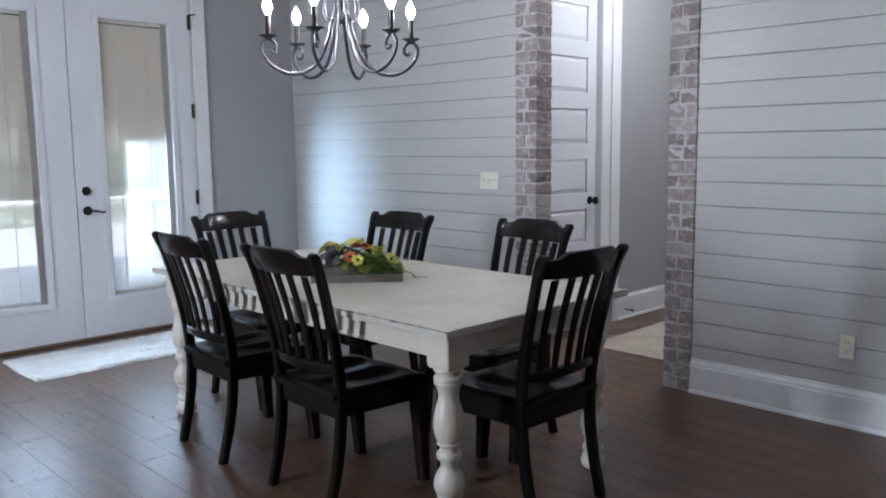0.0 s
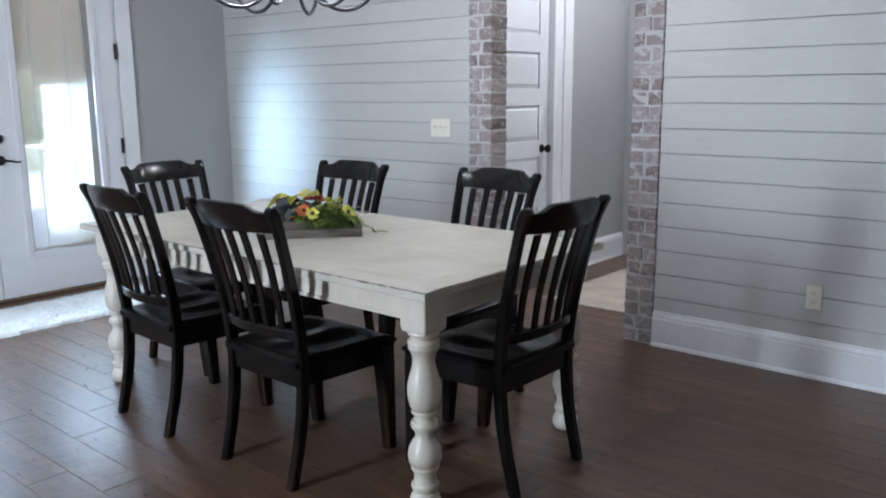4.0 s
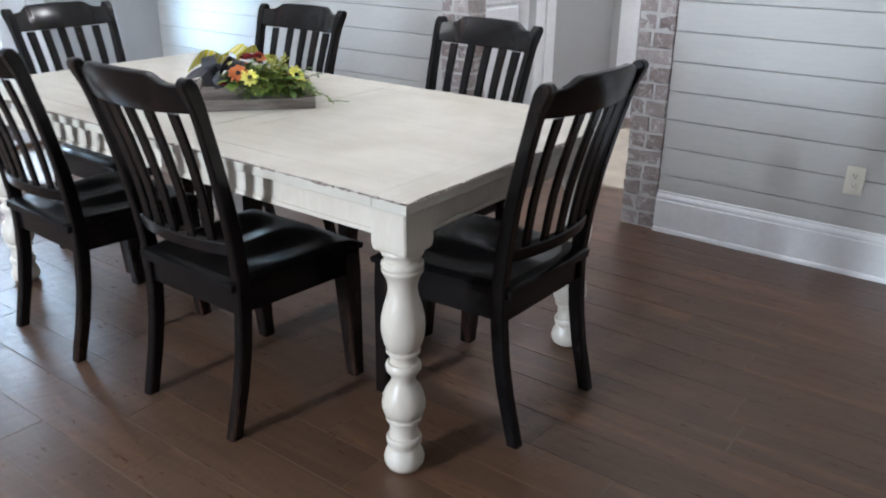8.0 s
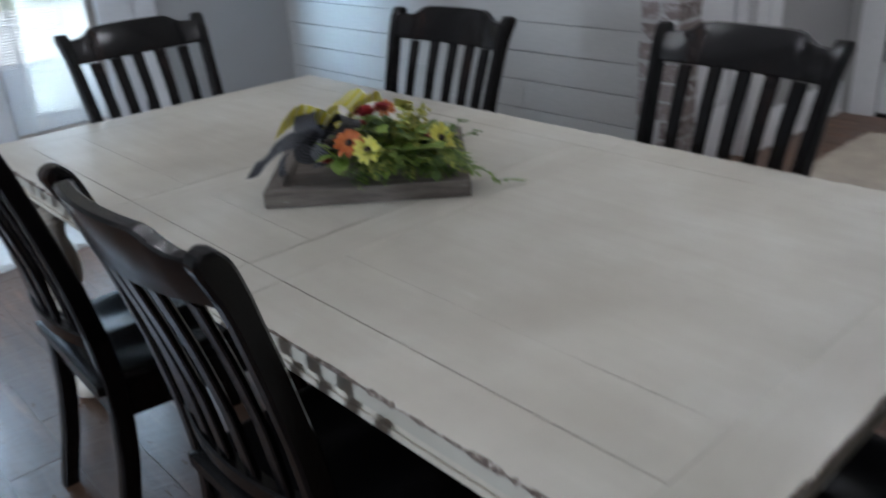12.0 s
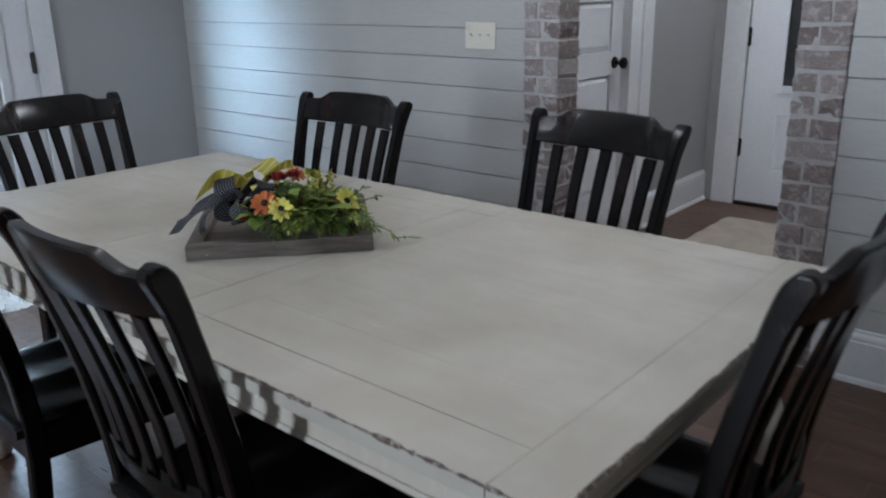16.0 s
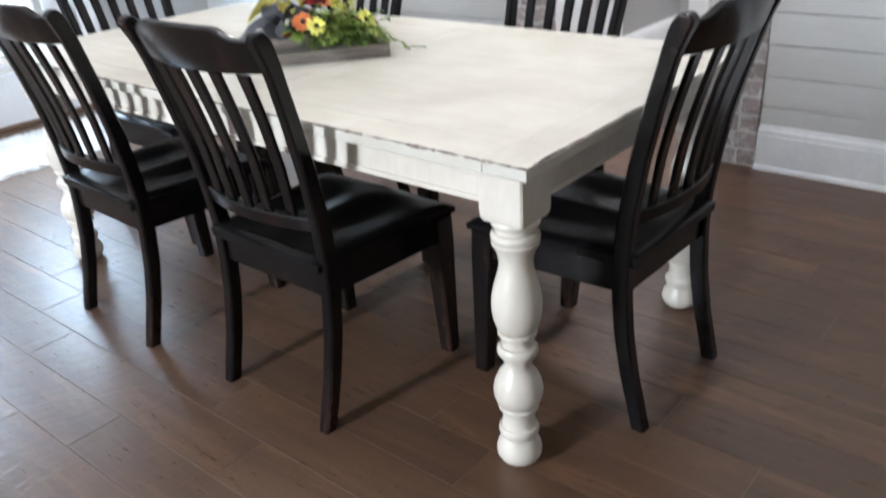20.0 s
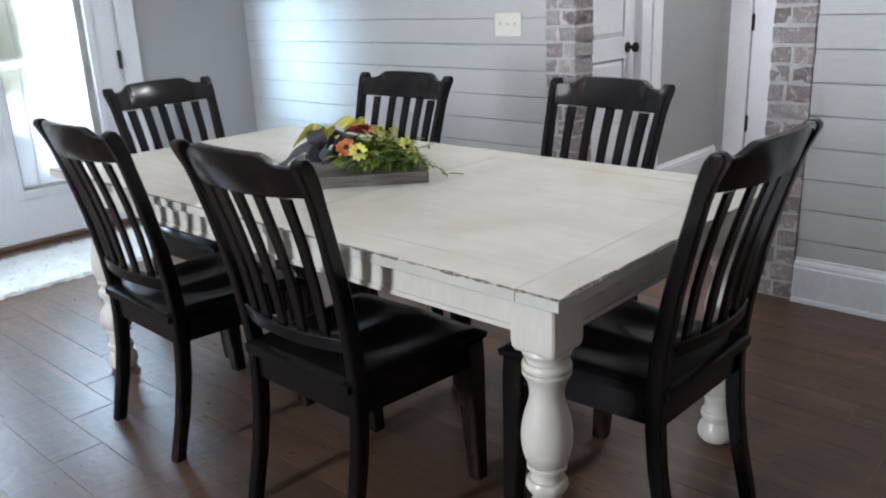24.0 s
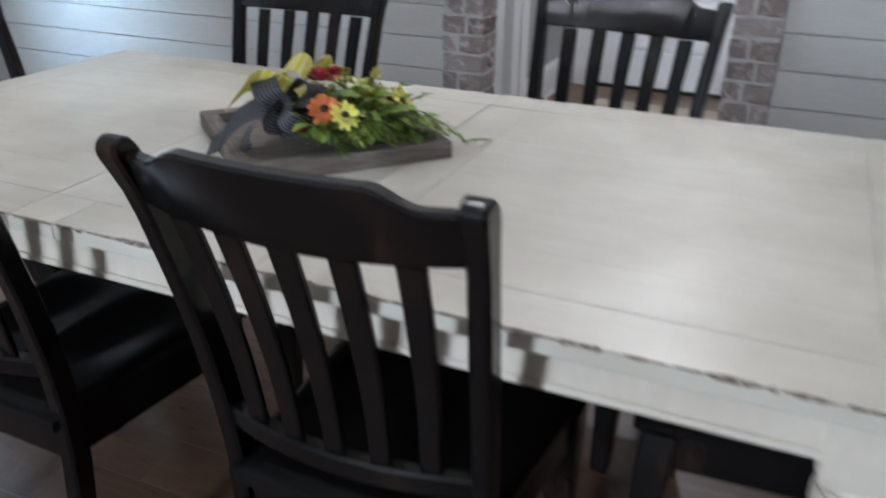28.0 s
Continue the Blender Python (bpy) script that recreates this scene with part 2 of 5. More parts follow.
def black_wood():
    """Black satin lacquer with brown wood rubbed through in places."""
    m, nt, b = nodes_of("black_rubbed_lacquer")
    v = coords(nt, (1, 1, 0.35))
    big = noise_tex(nt, v, 7, 6, 0.6)
    grain = noise_tex(nt, coords(nt, (14, 14, 1.6)), 9, 4)
    c = ramp(nt, big, [(0.30, (0.0045, 0.0042, 0.0045)), (0.54, (0.0065, 0.0057, 0.0057)), (0.62, (0.015, 0.0095, 0.008)), (0.70, (0.045, 0.023, 0.015))])
    c = mix(nt, ramp(nt, grain, [(0.45, 0.0), (0.9, 0.35)]), c, (0.012, 0.008, 0.007))
    nt.links.new(c, b.inputs["Base Color"])
    nt.links.new(ramp(nt, big, [(0.3, 0.15), (0.75, 0.25)]), b.inputs["Roughness"])
    b.inputs["Specular IOR Level"].default_value = 0.28
    bump(nt, grain, 0.003, 0.001, b)
    return m


BLACK_WOOD = black_wood()


def seat_wood():
    m, nt, b = nodes_of("black_seat_lacquer")
    grain = noise_tex(nt, coords(nt, (16, 1.5, 4)), 8, 4)
    big = noise_tex(nt, coords(nt), 5, 5)
    nt.links.new(ramp(nt, big, [(0.3, (0.0048, 0.0048, 0.0052)), (0.75, (0.010, 0.009, 0.009))]), b.inputs["Base Color"])
    nt.links.new(ramp(nt, big, [(0.3, 0.19), (0.75, 0.28)]), b.inputs["Roughness"])
    b.inputs["Specular IOR Level"].default_value = 0.18
    bump(nt, grain, 0.003, 0.001, b)
    return m


SEAT_WOOD = seat_wood()


def table_paint(name, rubbed, axis):
    """Antique cream-white paint: brushed streaks along the boards, warm glaze, sparse rub-through."""
    m, nt, b = nodes_of(name)
    stretch = {"x": (0.12, 1, 1), "y": (1, 0.12, 1), "z": (1, 1, 0.25)}[axis]
    v = coords(nt, stretch)
    streak = noise_tex(nt, v, 34, 6, 0.62)
    cloud = noise_tex(nt, coords(nt), 3.2, 4)
    fleck = noise_tex(nt, v, 95, 5, 0.7)
    c = ramp(nt, cloud, [(0.28, (0.445, 0.408, 0.335)), (0.52, (0.542, 0.508, 0.430)), (0.76, (0.640, 0.615, 0.540))])
    c = mix(nt, ramp(nt, streak, [(0.36, 0.20), (0.58, 0.0)]), c, (0.46, 0.405, 0.35))
    c = mix(nt, ramp(nt, fleck, [(rubbed, 0.0), (rubbed + 0.05, 0.65)]), c, (0.22, 0.16, 0.12))
    c = mix(nt, ramp(nt, streak, [(0.64, 0.0), (0.76, 0.3)]), c, (0.76, 0.74, 0.71))
    nt.links.new(c, b.inputs["Base Color"])
    nt.links.new(ramp(nt, streak, [(0.3, 0.42), (0.7, 0.30)]), b.inputs["Roughness"])
    bump(nt, streak, 0.07, 0.0015, b)
    return m


TABLE_X = table_paint("antique_white_boards", 0.80, "x")
TABLE_Y = table_paint("antique_white_end_board", 0.80, "y")
TABLE_LEG = surface("antique_white_turned", (0.63, 0.565, 0.47), (0.715, 0.655, 0.565), 0.34, scale=9, fine=70, relief=0.08, stretch=(1, 1, 0.3))


def chipped():
    m, nt, b = nodes_of("chipped_edge_paint")
    n = noise_tex(nt, coords(nt, (1, 1, 2.5)), 75, 6, 0.75)
    c = ramp(nt, n, [(0.37, (0.60, 0.56, 0.52)), (0.43, (0.30, 0.25, 0.21)), (0.54, (0.10, 0.07, 0.055))])
    nt.links.new(c, b.inputs["Base Color"])
    b.inputs["Roughness"].default_value = 0.7
    bump(nt, n, 0.7, 0.003, b)
    return m


CHIPPED = chipped()
JOINT_DARK = surface("dark_table_joint", (0.15, 0.12, 0.095), (0.24, 0.20, 0.165), 0.8, scale=30, fine=90, relief=0.2)


def plank_mat(name, per_object):
    """Wood-look porcelain: brown streaked grain along x with light cross scraping; each plank its own shade."""
    m, nt, b = nodes_of(name)
    if per_object:
        rnd = nt.nodes.new("ShaderNodeObjectInfo").outputs["Random"]
    else:
        rnd = nt.nodes.new("ShaderNodeNewGeometry").outputs["Random Per Island"]
    sh = math_node(nt, 'MULTIPLY', rnd, 37.0)
    cmb = nt.nodes.new("ShaderNodeCombineXYZ")
    for i in range(3):
        nt.links.new(sh, cmb.inputs[i])
    geo = nt.nodes.new("ShaderNodeNewGeometry")
    mp = nt.nodes.new("ShaderNodeMapping")
    nt.links.new(geo.outputs["Position"], mp.inputs["Vector"])
    nt.links.new(cmb.outputs[0], mp.inputs["Location"])
    mp.inputs["Scale"].default_value = (0.8, 6.5, 1.0)
    v = mp.outputs[0]
    grain = noise_tex(nt, v, 2.4, 7, 0.65, 0.6)
    fine = noise_tex(nt, v, 16, 5, 0.6)
    mp2 = nt.nodes.new("ShaderNodeMapping")
    nt.links.new(geo.outputs["Position"], mp2.inputs["Vector"])
    nt.links.new(cmb.outputs[0], mp2.inputs["Location"])
    mp2.inputs["Scale"].default_value = (1.0, 0.45, 1.0)
    mp2.inputs["Rotation"].default_value = (0, 0, radians(-25))
    scrape = noise_tex(nt, mp2.outputs[0], 22, 3, 0.5, 0.8)
    c = ramp(nt, grain, [(0.26, (0.068, 0.036, 0.022)), (0.44, (0.094, 0.051, 0.031)), (0.58, (0.118, 0.063, 0.037)), (0.70, (0.182, 0.093, 0.052)), (0.82, (0.275, 0.143, 0.078))])
    c = mix(nt, ramp(nt, fine, [(0.4, 0.18), (0.65, 0.0)]), c, (0.060, 0.033, 0.021))
    tint = ramp(nt, rnd, [(0.0, (0.90, 0.91, 0.92)), (0.5, (1.0, 0.99, 0.97)), (1.0, (1.12, 1.07, 1.02))])
    c = mix(nt, 1.0, c, tint, 'MULTIPLY')
    nt.links.new(c, b.inputs["Base Color"])
    nt.links.new(ramp(nt, fine, [(0.3, 0.26), (0.7, 0.44)]), b.inputs["Roughness"])
    b.inputs["Specular IOR Level"].default_value = 0.5
    b1 = bump(nt, scrape, 0.34, 0.006, b)
    bump(nt, fine, 0.06, 0.002, b, b1)
    return m


PLANK = plank_mat("wood_look_tile", True)
PLANK_REST = plank_mat("wood_look_tile_far", False)


def brick_mat():
    """Tumbled brick, grey-brown to plum, smeared with thin whitewash."""
    m, nt, b = nodes_of("whitewashed_brick")
    rnd = nt.nodes.new("ShaderNodeObjectInfo").outputs["Random"]
    sh = math_node(nt, 'MULTIPLY', rnd, 41.0)
    cmb = nt.nodes.new("ShaderNodeCombineXYZ")
    for i in range(3):
        nt.links.new(sh, cmb.inputs[i])
    v = coords(nt, (1, 1, 1), "Object", cmb.outputs[0])
    big = noise_tex(nt, v, 14, 5, 0.6)
    wash = noise_tex(nt, v, 26, 6, 0.7, 0.8)
    grit = noise_tex(nt, v, 160, 3)
    base = ramp(nt, rnd, [(0.0, (0.15, 0.118, 0.110)), (0.2, (0.26, 0.22, 0.208)), (0.45, (0.36, 0.32, 0.305)), (0.65, (0.20, 0.158, 0.150)), (0.8, (0.31, 0.268, 0.255)), (1.0, (0.46, 0.425, 0.41))])
    c = mix(nt, ramp(nt, big, [(0.38, 0.0), (0.68, 0.55)]), base, (0.29, 0.245, 0.230))
    c = mix(nt, ramp(nt, wash, [(0.50, 0.0), (0.68, 0.9)]), c, (0.60, 0.575, 0.56))
    c = mix(nt, ramp(nt, grit, [(0.35, 0.35), (0.6, 0.0)]), c, (0.10, 0.075, 0.07))
    nt.links.new(c, b.inputs["Base Color"])
    b.inputs["Roughness"].default_value = 0.92
    b1 = bump(nt, big, 0.5, 0.006, b)
    bump(nt, grit, 0.4, 0.002, b, b1)
    return m


BRICK = brick_mat()


def ribbon_mat(name, base, mark, kind):
    m, nt, b = nodes_of(name)
    tc = nt.nodes.new("ShaderNodeTexCoord")
    mp = nt.nodes.new("ShaderNodeMapping")
    nt.links.new(tc.outputs["UV"], mp.inputs["Vector"])
    if kind == "stripe":
        w = nt.nodes.new("ShaderNodeTexWave")
        w.wave_type, w.bands_direction = 'BANDS', 'X'
        w.inputs["Scale"].default_value = 1.9
        nt.links.new(mp.outputs[0], w.inputs["Vector"])
        fac = ramp(nt, w.outputs[1], [(0.80, 0.0), (0.86, 1.0)])
    else:
        mp.inputs["Scale"].default_value = (1, 1, 1)
        mp.inputs["Rotation"].default_value = (0, 0, radians(45))
        w = nt.nodes.new("ShaderNodeTexChecker")
        w.inputs["Scale"].default_value = 21
        nt.links.new(mp.outputs[0], w.inputs["Vector"])
        fac = w.outputs[1]
    soft = noise_tex(nt, coords(nt), 20, 3)
    c = mix(nt, fac, base, mark)
    c = mix(nt, ramp(nt, soft, [(0.3, 0.25), (0.7, 0.0)]), c, tuple(x * 0.6 for x in base))
    nt.links.new(c, b.inputs["Base Color"])
    b.inputs["Roughness"].default_value = 0.6
    bump(nt, noise_tex(nt, coords(nt), 250, 2), 0.2, 0.001, b)
    return m


RIBBON_YELLOW = ribbon_mat("yellow_striped_ribbon", (0.78, 0.70, 0.09), (0.86, 0.84, 0.70), "stripe")
RIBBON_CHECK = ribbon_mat("black_checked_ribbon", (0.006, 0.006, 0.008), (0.21, 0.21, 0.23), "check")

# ---- mesh helpers ----


def part(name, bm, material, parent=None, label="", smooth=False, loc=None, sharp=38):
    """Links a bmesh as one mesh object, under a thing or a part."""
    me = bpy.data.meshes.new(name)
    bmesh.ops.recalc_face_normals(bm, faces=bm.faces)
    bm.to_mesh(me)
    bm.free()
    for mt in (material if isinstance(material, (list, tuple)) else (material,)):
        me.materials.append(mt)
    if smooth:
        for p in me.polygons:
            p.use_smooth = True
        me.set_sharp_from_angle(angle=radians(sharp))
    ob = new(name, me)
    if parent is not None:
        ob.parent = parent
    if loc is not None:
        ob.matrix_basis = loc
    return tagged(ob, label)


def thing(name, label, category, m=None, group="", kind=""):
    ob = new(name)
    ob.empty_display_size = 0.1
    if m is not None:
        ob.matrix_basis = m
    return tagged(ob, label, category, group, kind)


def box(bm, x0, x1, y0, y1, z0, z1, bev=0.0, seg=2):
    r = bmesh.ops.create_cube(bm, size=1.0, matrix=Matrix.LocRotScale(((x0 + x1) / 2, (y0 + y1) / 2, (z0 + z1) / 2), None, (x1 - x0, y1 - y0, z1 - z0)))
    if bev:
        ed = list({e for v in r["verts"] for e in v.link_edges})
        bmesh.ops.bevel(bm, geom=ed, offset=bev, segments=seg, affect='EDGES', profile=0.6)
    return bm


def nb():
    return bmesh.new()


def lathe(bm, prof, seg=24, at=(0, 0, 0), cap=True):
    """Turns (z, r) pairs about the z axis."""
    rings = []
    for z, r in prof:
        rings.append([bm.verts.new((at[0] + r * math.cos(2 * math.pi * k / seg), at[1] + r * math.sin(2 * math.pi * k / seg), at[2] + z)) for k in range(seg)])
    for a, b in zip(rings, rings[1:]):
        for k in range(seg):
            bm.faces.new((a[k], a[(k + 1) % seg], b[(k + 1) % seg], b[k]))
    if cap:
        bm.faces.new(rings[0][::-1])
        bm.faces.new(rings[-1])
    return bm


def smooth_line(pts, n):
    """Catmull-Rom through pts, n steps a span."""
    p = [Vector(q) for q in pts]
    p = [p[0] * 2 - p[1]] + p + [p[-1] * 2 - p[-2]]
    out = []
    for i in range(1, len(p) - 2):
        for k in range(n):
            t = k / n
            out.append(0.5 * ((2 * p[i]) + (p[i + 1] - p[i - 1]) * t + (2 * p[i - 1] - 5 * p[i] + 4 * p[i + 1] - p[i + 2]) * t * t + (3 * p[i] - p[i - 1] - 3 * p[i + 1] + p[i + 2]) * t ** 3))
    out.append(p[-2])
    return out


def tube(bm, pts, r, seg=8, taper=None):
    """A round bar along pts."""
    n = len(pts)
    rings = []
    up = Vector((0.13, 0.27, 0.95)).normalized()
    for i, p in enumerate(pts):
        d = (Vector(pts[min(i + 1, n - 1)]) - Vector(pts[max(i - 1, 0)])).normalized()
        u = d.cross(up)
        if u.length < 0.05:
            u = d.cross(Vector((1, 0, 0)))
        u.normalize()
        w = d.cross(u)
        rr = r * (taper(i / (n - 1)) if taper else 1)
        rings.append([bm.verts.new(Vector(p) + (u * math.cos(2 * math.pi * k / seg) + w * math.sin(2 * math.pi * k / seg)) * rr) for k in range(seg)])
        up = -w
    for a, b in zip(rings, rings[1:]):
        for k in range(seg):
            bm.faces.new((a[k], a[(k + 1) % seg], b[(k + 1) % seg], b[k]))
    bm.faces.new(rings[0][::-1])
    bm.faces.new(rings[-1])
    return bm


def bar(bm, stations, chamfer=0.006):
    """A squared bar with eased corners through level stations (x, y, z, half width x, half depth y)."""
    rings = []
    for x, y, z, a, b in stations:
        c = min(chamfer, a * 0.6, b * 0.6)
        rings.append([bm.verts.new((x + dx, y + dy, z)) for dx, dy in ((a, -b + c), (a, b - c), (a - c, b), (-a + c, b), (-a, b - c), (-a, -b + c), (-a + c, -b), (a - c, -b))])
    for a, b in zip(rings, rings[1:]):
        for k in range(8):
            bm.faces.new((a[k], a[(k + 1) % 8], b[(k + 1) % 8], b[k]))
    bm.faces.new(rings[0][::-1])
    bm.faces.new(rings[-1])
    return bm


# ---- structure ----
CEIL = 3.05
WEST, NORTH, SOUTH, EAST = -4.05, 2.187, -4.3, 4.2
WIN_X = -1.30
HALL_X, HALL_Y = -1.648, 4.305


def wall(name, boxes, label, material=GREY_WALL):
    bm = nb()
    for b in boxes:
        box(bm, *b)
    return tagged(part(name, bm, material), label, "wall", kind="structure")


wall_north = wall("wall_north", [(WEST - 0.15, -1.575, 2.199, 2.337, 0, CEIL), (-0.327, EAST, 2.199, 2.337, 0, CEIL), (-1.575, -0.327, 2.199, 2.337, 2.44, CEIL)],
                  "wall clad in painted horizontal shiplap boards round a brick-edged opening")
wall_west = wall("wall_west", [(WEST - 0.15, WEST, 1.275, 2.199, 0, CEIL), (WEST - 0.15, WEST, -0.605, 1.275, 2.48, CEIL), (WEST - 0.15, WEST, SOUTH, -0.605, 0, CEIL)],
                 "smooth grey painted wall beside the glazed double door")
wall_south = wall("wall_south", [(WEST - 0.15, WIN_X - 0.3, SOUTH - 0.15, SOUTH, 0, CEIL), (WIN_X + 0.3, EAST + 0.15, SOUTH - 0.15, SOUTH, 0, CEIL),
                                 (WIN_X - 0.3, WIN_X + 0.3, SOUTH - 0.15, SOUTH, 0, 0.6), (WIN_X - 0.3, WIN_X + 0.3, SOUTH - 0.15, SOUTH, 2.4, CEIL)], "plain grey painted wall behind the dining area")
wall_east = wall("wall_east", [(EAST, EAST + 0.15, SOUTH, 2.337, 0, CEIL)], "plain grey painted wall closing the room")
hall_wall_west = wall("wall_hall_west", [(HALL_X - 0.12, HALL_X, 2.337, 2.4, 0, CEIL), (HALL_X - 0.12, HALL_X, 3.305, HALL_Y + 0.12, 0, CEIL), (HALL_X - 0.12, HALL_X, 2.4, 3.305, 2.48, CEIL)],
                      "grey painted hallway wall with a white panel door")
hall_wall_back = wall("wall_hall_back", [(HALL_X, -1.44, HALL_Y, HALL_Y + 0.12, 0, CEIL), (-0.49, 0.62, HALL_Y, HALL_Y + 0.12, 0, CEIL), (-1.44, -0.49, HALL_Y, HALL_Y + 0.12, 2.115, CEIL)],
                      "grey painted end wall of the hallway")
hall_wall_east = wall("wall_hall_east", [(0.5, 0.62, 2.337, HALL_Y, 0, CEIL)], "plain grey painted hallway wall")
bm = nb()
box(bm, WEST - 0.15, EAST + 0.15, SOUTH - 0.15, HALL_Y + 0.12, CEIL, CEIL + 0.2)
tagged(part("ceiling", bm, CEILING_WHITE), "flat white painted ceiling", "ceiling", kind="structure")

# room behind the panel door, closed dark
wall("wall_closet", [(HALL_X - 1.1, HALL_X - 1.0, 2.338, 3.5, 0, CEIL), (HALL_X - 1.0, HALL_X - 0.12, 3.4, 3.5, 0, CEIL)], "plain closet wall behind the panel door")

floor = part("floor", box(nb(), WEST - 0.15, EAST + 0.15, SOUTH - 0.15, HALL_Y + 0.12, -0.12, -0.0012), GROUT)
tagged(floor, "brown wood-look plank tile floor with thin grout lines", "floor", kind="structure")


def strip(bm, a, b, prof, inward):
    """A moulding of profile (depth, z) along the floor from a to b, standing off the wall towards inward."""
    a, b, n = Vector(a), Vector(b), Vector(inward)
    ra = [bm.verts.new((a.x + n.x * d, a.y + n.y * d, z)) for d, z in prof]
    rb = [bm.verts.new((b.x + n.x * d, b.y + n.y * d, z)) for d, z in prof]
    k = len(prof)
    for i in range(k):
        bm.faces.new((ra[i], ra[(i + 1) % k], rb[(i + 1) % k], rb[i]))
    bm.faces.new(ra[::-1])
    bm.faces.new(rb)


BASE = [(0, 0), (0.026, 0), (0.026, 0.006), (0.022, 0.016), (0.016, 0.020), (0.016, 0.148), (0.013, 0.154), (0.014, 0.164), (0.011, 0.172), (0.005, 0.180), (0.004, 0.190), (0, 0.192)]
for i, (a, b, n) in enumerate([((WEST, NORTH), (-1.578, NORTH), (0, -1)), ((-0.324, NORTH), (EAST, NORTH), (0, -1)), ((WEST, 1.387), (WEST, 2.162), (1, 0)), ((WEST, -3.9), (WEST, -0.76), (1, 0)),
                               ((HALL_X, 3.447), (HALL_X, HALL_Y), (1, 0)), ((-0.375, HALL_Y), (0.5, HALL_Y), (0, -1)), ((WEST, SOUTH), (EAST, SOUTH), (0, 1)), ((EAST, SOUTH), (EAST, NORTH), (-1, 0))]):
    bm = nb()
    strip(bm, (*a, 0), (*b, 0), BASE, (*n, 0))
    tagged(part("baseboard", bm, WHITE_TRIM), "tall white painted baseboard with a moulded top edge", "baseboard", kind="structure")

# shiplap boards, each on its own, on shared meshes
PITCH, FIRST = 0.127, 0.266


def board_mesh(length, height):
    bm = nb()
    box(bm, -length / 2, length / 2, -0.006, 0.006, -height / 2, height / 2, 0.0012, 1)
    me = bpy.data.meshes.new("board")
    bm.to_mesh(me)
    bm.free()
    me.materials.append(SHIPLAP)
    return me


def shiplap(x0, x1, zlow):
    full = board_mesh(x1 - x0, PITCH - 0.0045)
    z = FIRST - PITCH
    while z < CEIL - 0.01:
        lo, hi = max(z, zlow), min(z + PITCH, CEIL)
        z += PITCH
        if hi - lo < 0.02:
            continue
        me = full if hi - lo > PITCH - 0.002 else board_mesh(x1 - x0, hi - lo - 0.0045)
        ob = new("board", me)
        ob.parent = wall_north
        ob.location = ((x0 + x1) / 2, NORTH + 0.006, (lo + hi) / 2)


shiplap(WEST, -1.577, 0.14)
shiplap(-0.325, EAST, 0.14)
shiplap(-1.577, -0.325, 2.445)

# casings


def casing(name, boxes, label):
    bm = nb()
    for b in boxes:
        box(bm, *b, 0.004)
    return tagged(part(name, bm, WHITE_TRIM), label, "trim", kind="structure")


CW = 0.112
casing("trim", [(WEST, WEST + 0.024, 1.271, 1.271 + CW, 0, 2.49 + CW), (WEST, WEST + 0.024, -0.601 - CW, -0.601, 0, 2.49 + CW), (WEST, WEST + 0.0235, -0.601, 1.271, 2.486, 2.49 + CW)],
       "white painted flat casing round the glazed double door")
casing("trim", [(WEST - 0.12, WEST + 0.012, 1.250, 1.2705, 0, 2.485), (WEST - 0.12, WEST + 0.012, -0.6005, -0.580, 0, 2.485), (WEST - 0.12, WEST + 0.012, -0.579, 1.249, 2.46, 2.4855)],
       "white door jamb of the glazed double door")
casing("trim", [(HALL_X, HALL_X + 0.022, 3.333, 3.333 + CW, 0, 2.45 + CW), (HALL_X, HALL_X + 0.022, 2.338, 2.375, 0, 2.45 + CW), (HALL_X, HALL_X + 0.0215, 2.375, 3.333, 2.448, 2.45 + CW)],
       "white painted casing round the panel door")
casing("trim", [(HALL_X - 0.115, HALL_X + 0.01, 3.221, 3.332, 0, 2.447), (HALL_X - 0.115, HALL_X + 0.01, 2.376, 2.439, 0, 2.447), (HALL_X - 0.115, HALL_X + 0.01, 2.44, 3.22, 2.446, 2.4475)],
       "white door jamb of the panel door")
casing("trim", [(-1.44 - 0.14, -1.44, HALL_Y - 0.022, HALL_Y, 0, 2.105 + CW), (-0.49, -0.49 + 0.112, HALL_Y - 0.022, HALL_Y, 0, 2.105 + CW), (-1.439, -0.491, HALL_Y - 0.0215, HALL_Y, 2.103, 2.105 + CW)],
       "white painted casing round the half-glazed back door")
tagged(part("trim", box(nb(), WEST - 0.13, WEST + 0.065, -0.585, 1.255, 0.0, 0.022, 0.006), THRESHOLD), "brown sill under the glazed double door", "threshold", kind="structure")
tagged(part("trim", box(nb(), -1.436, -0.494, HALL_Y - 0.01, HALL_Y + 0.1, 0.0, 0.018, 0.004), BRONZE), "dark metal sill under the back door", "threshold", kind="structure")

# window beside the double door


def window(name, m, w, h, label):
    win = thing(name, label, "window", m, kind="structure")
    bm = nb()
    f = 0.06
    for b in ((-w / 2, -w / 2 + f, -0.03, 0.03, 0, h), (w / 2 - f, w / 2, -0.03, 0.03, 0, h), (-w / 2 + f, w / 2 - f, -0.03, 0.03, 0, f), (-w / 2 + f, w / 2 - f, -0.03, 0.03, h - f, h), (-0.03, 0.03, -0.025, 0.025, f, h - f)):
        box(bm, *b)
    part("window_frame", bm, WHITE_TRIM, win)
    for sx in (-1, 1):
        cx = sx * (w / 4 - 0.0)
        p = part("pane", box(nb(), cx - w / 4 + f * 0.9, cx + w / 4 - f * 0.9, -0.003, 0.003, f * 0.9, h - f * 0.9), GLASS, win)
        p.visible_shadow = False
    return win


window("window_1", pose(WIN_X, SOUTH - 0.06, 0.6), 0.6, 1.8, "white framed window in the grey wall")

# ---- doors ----


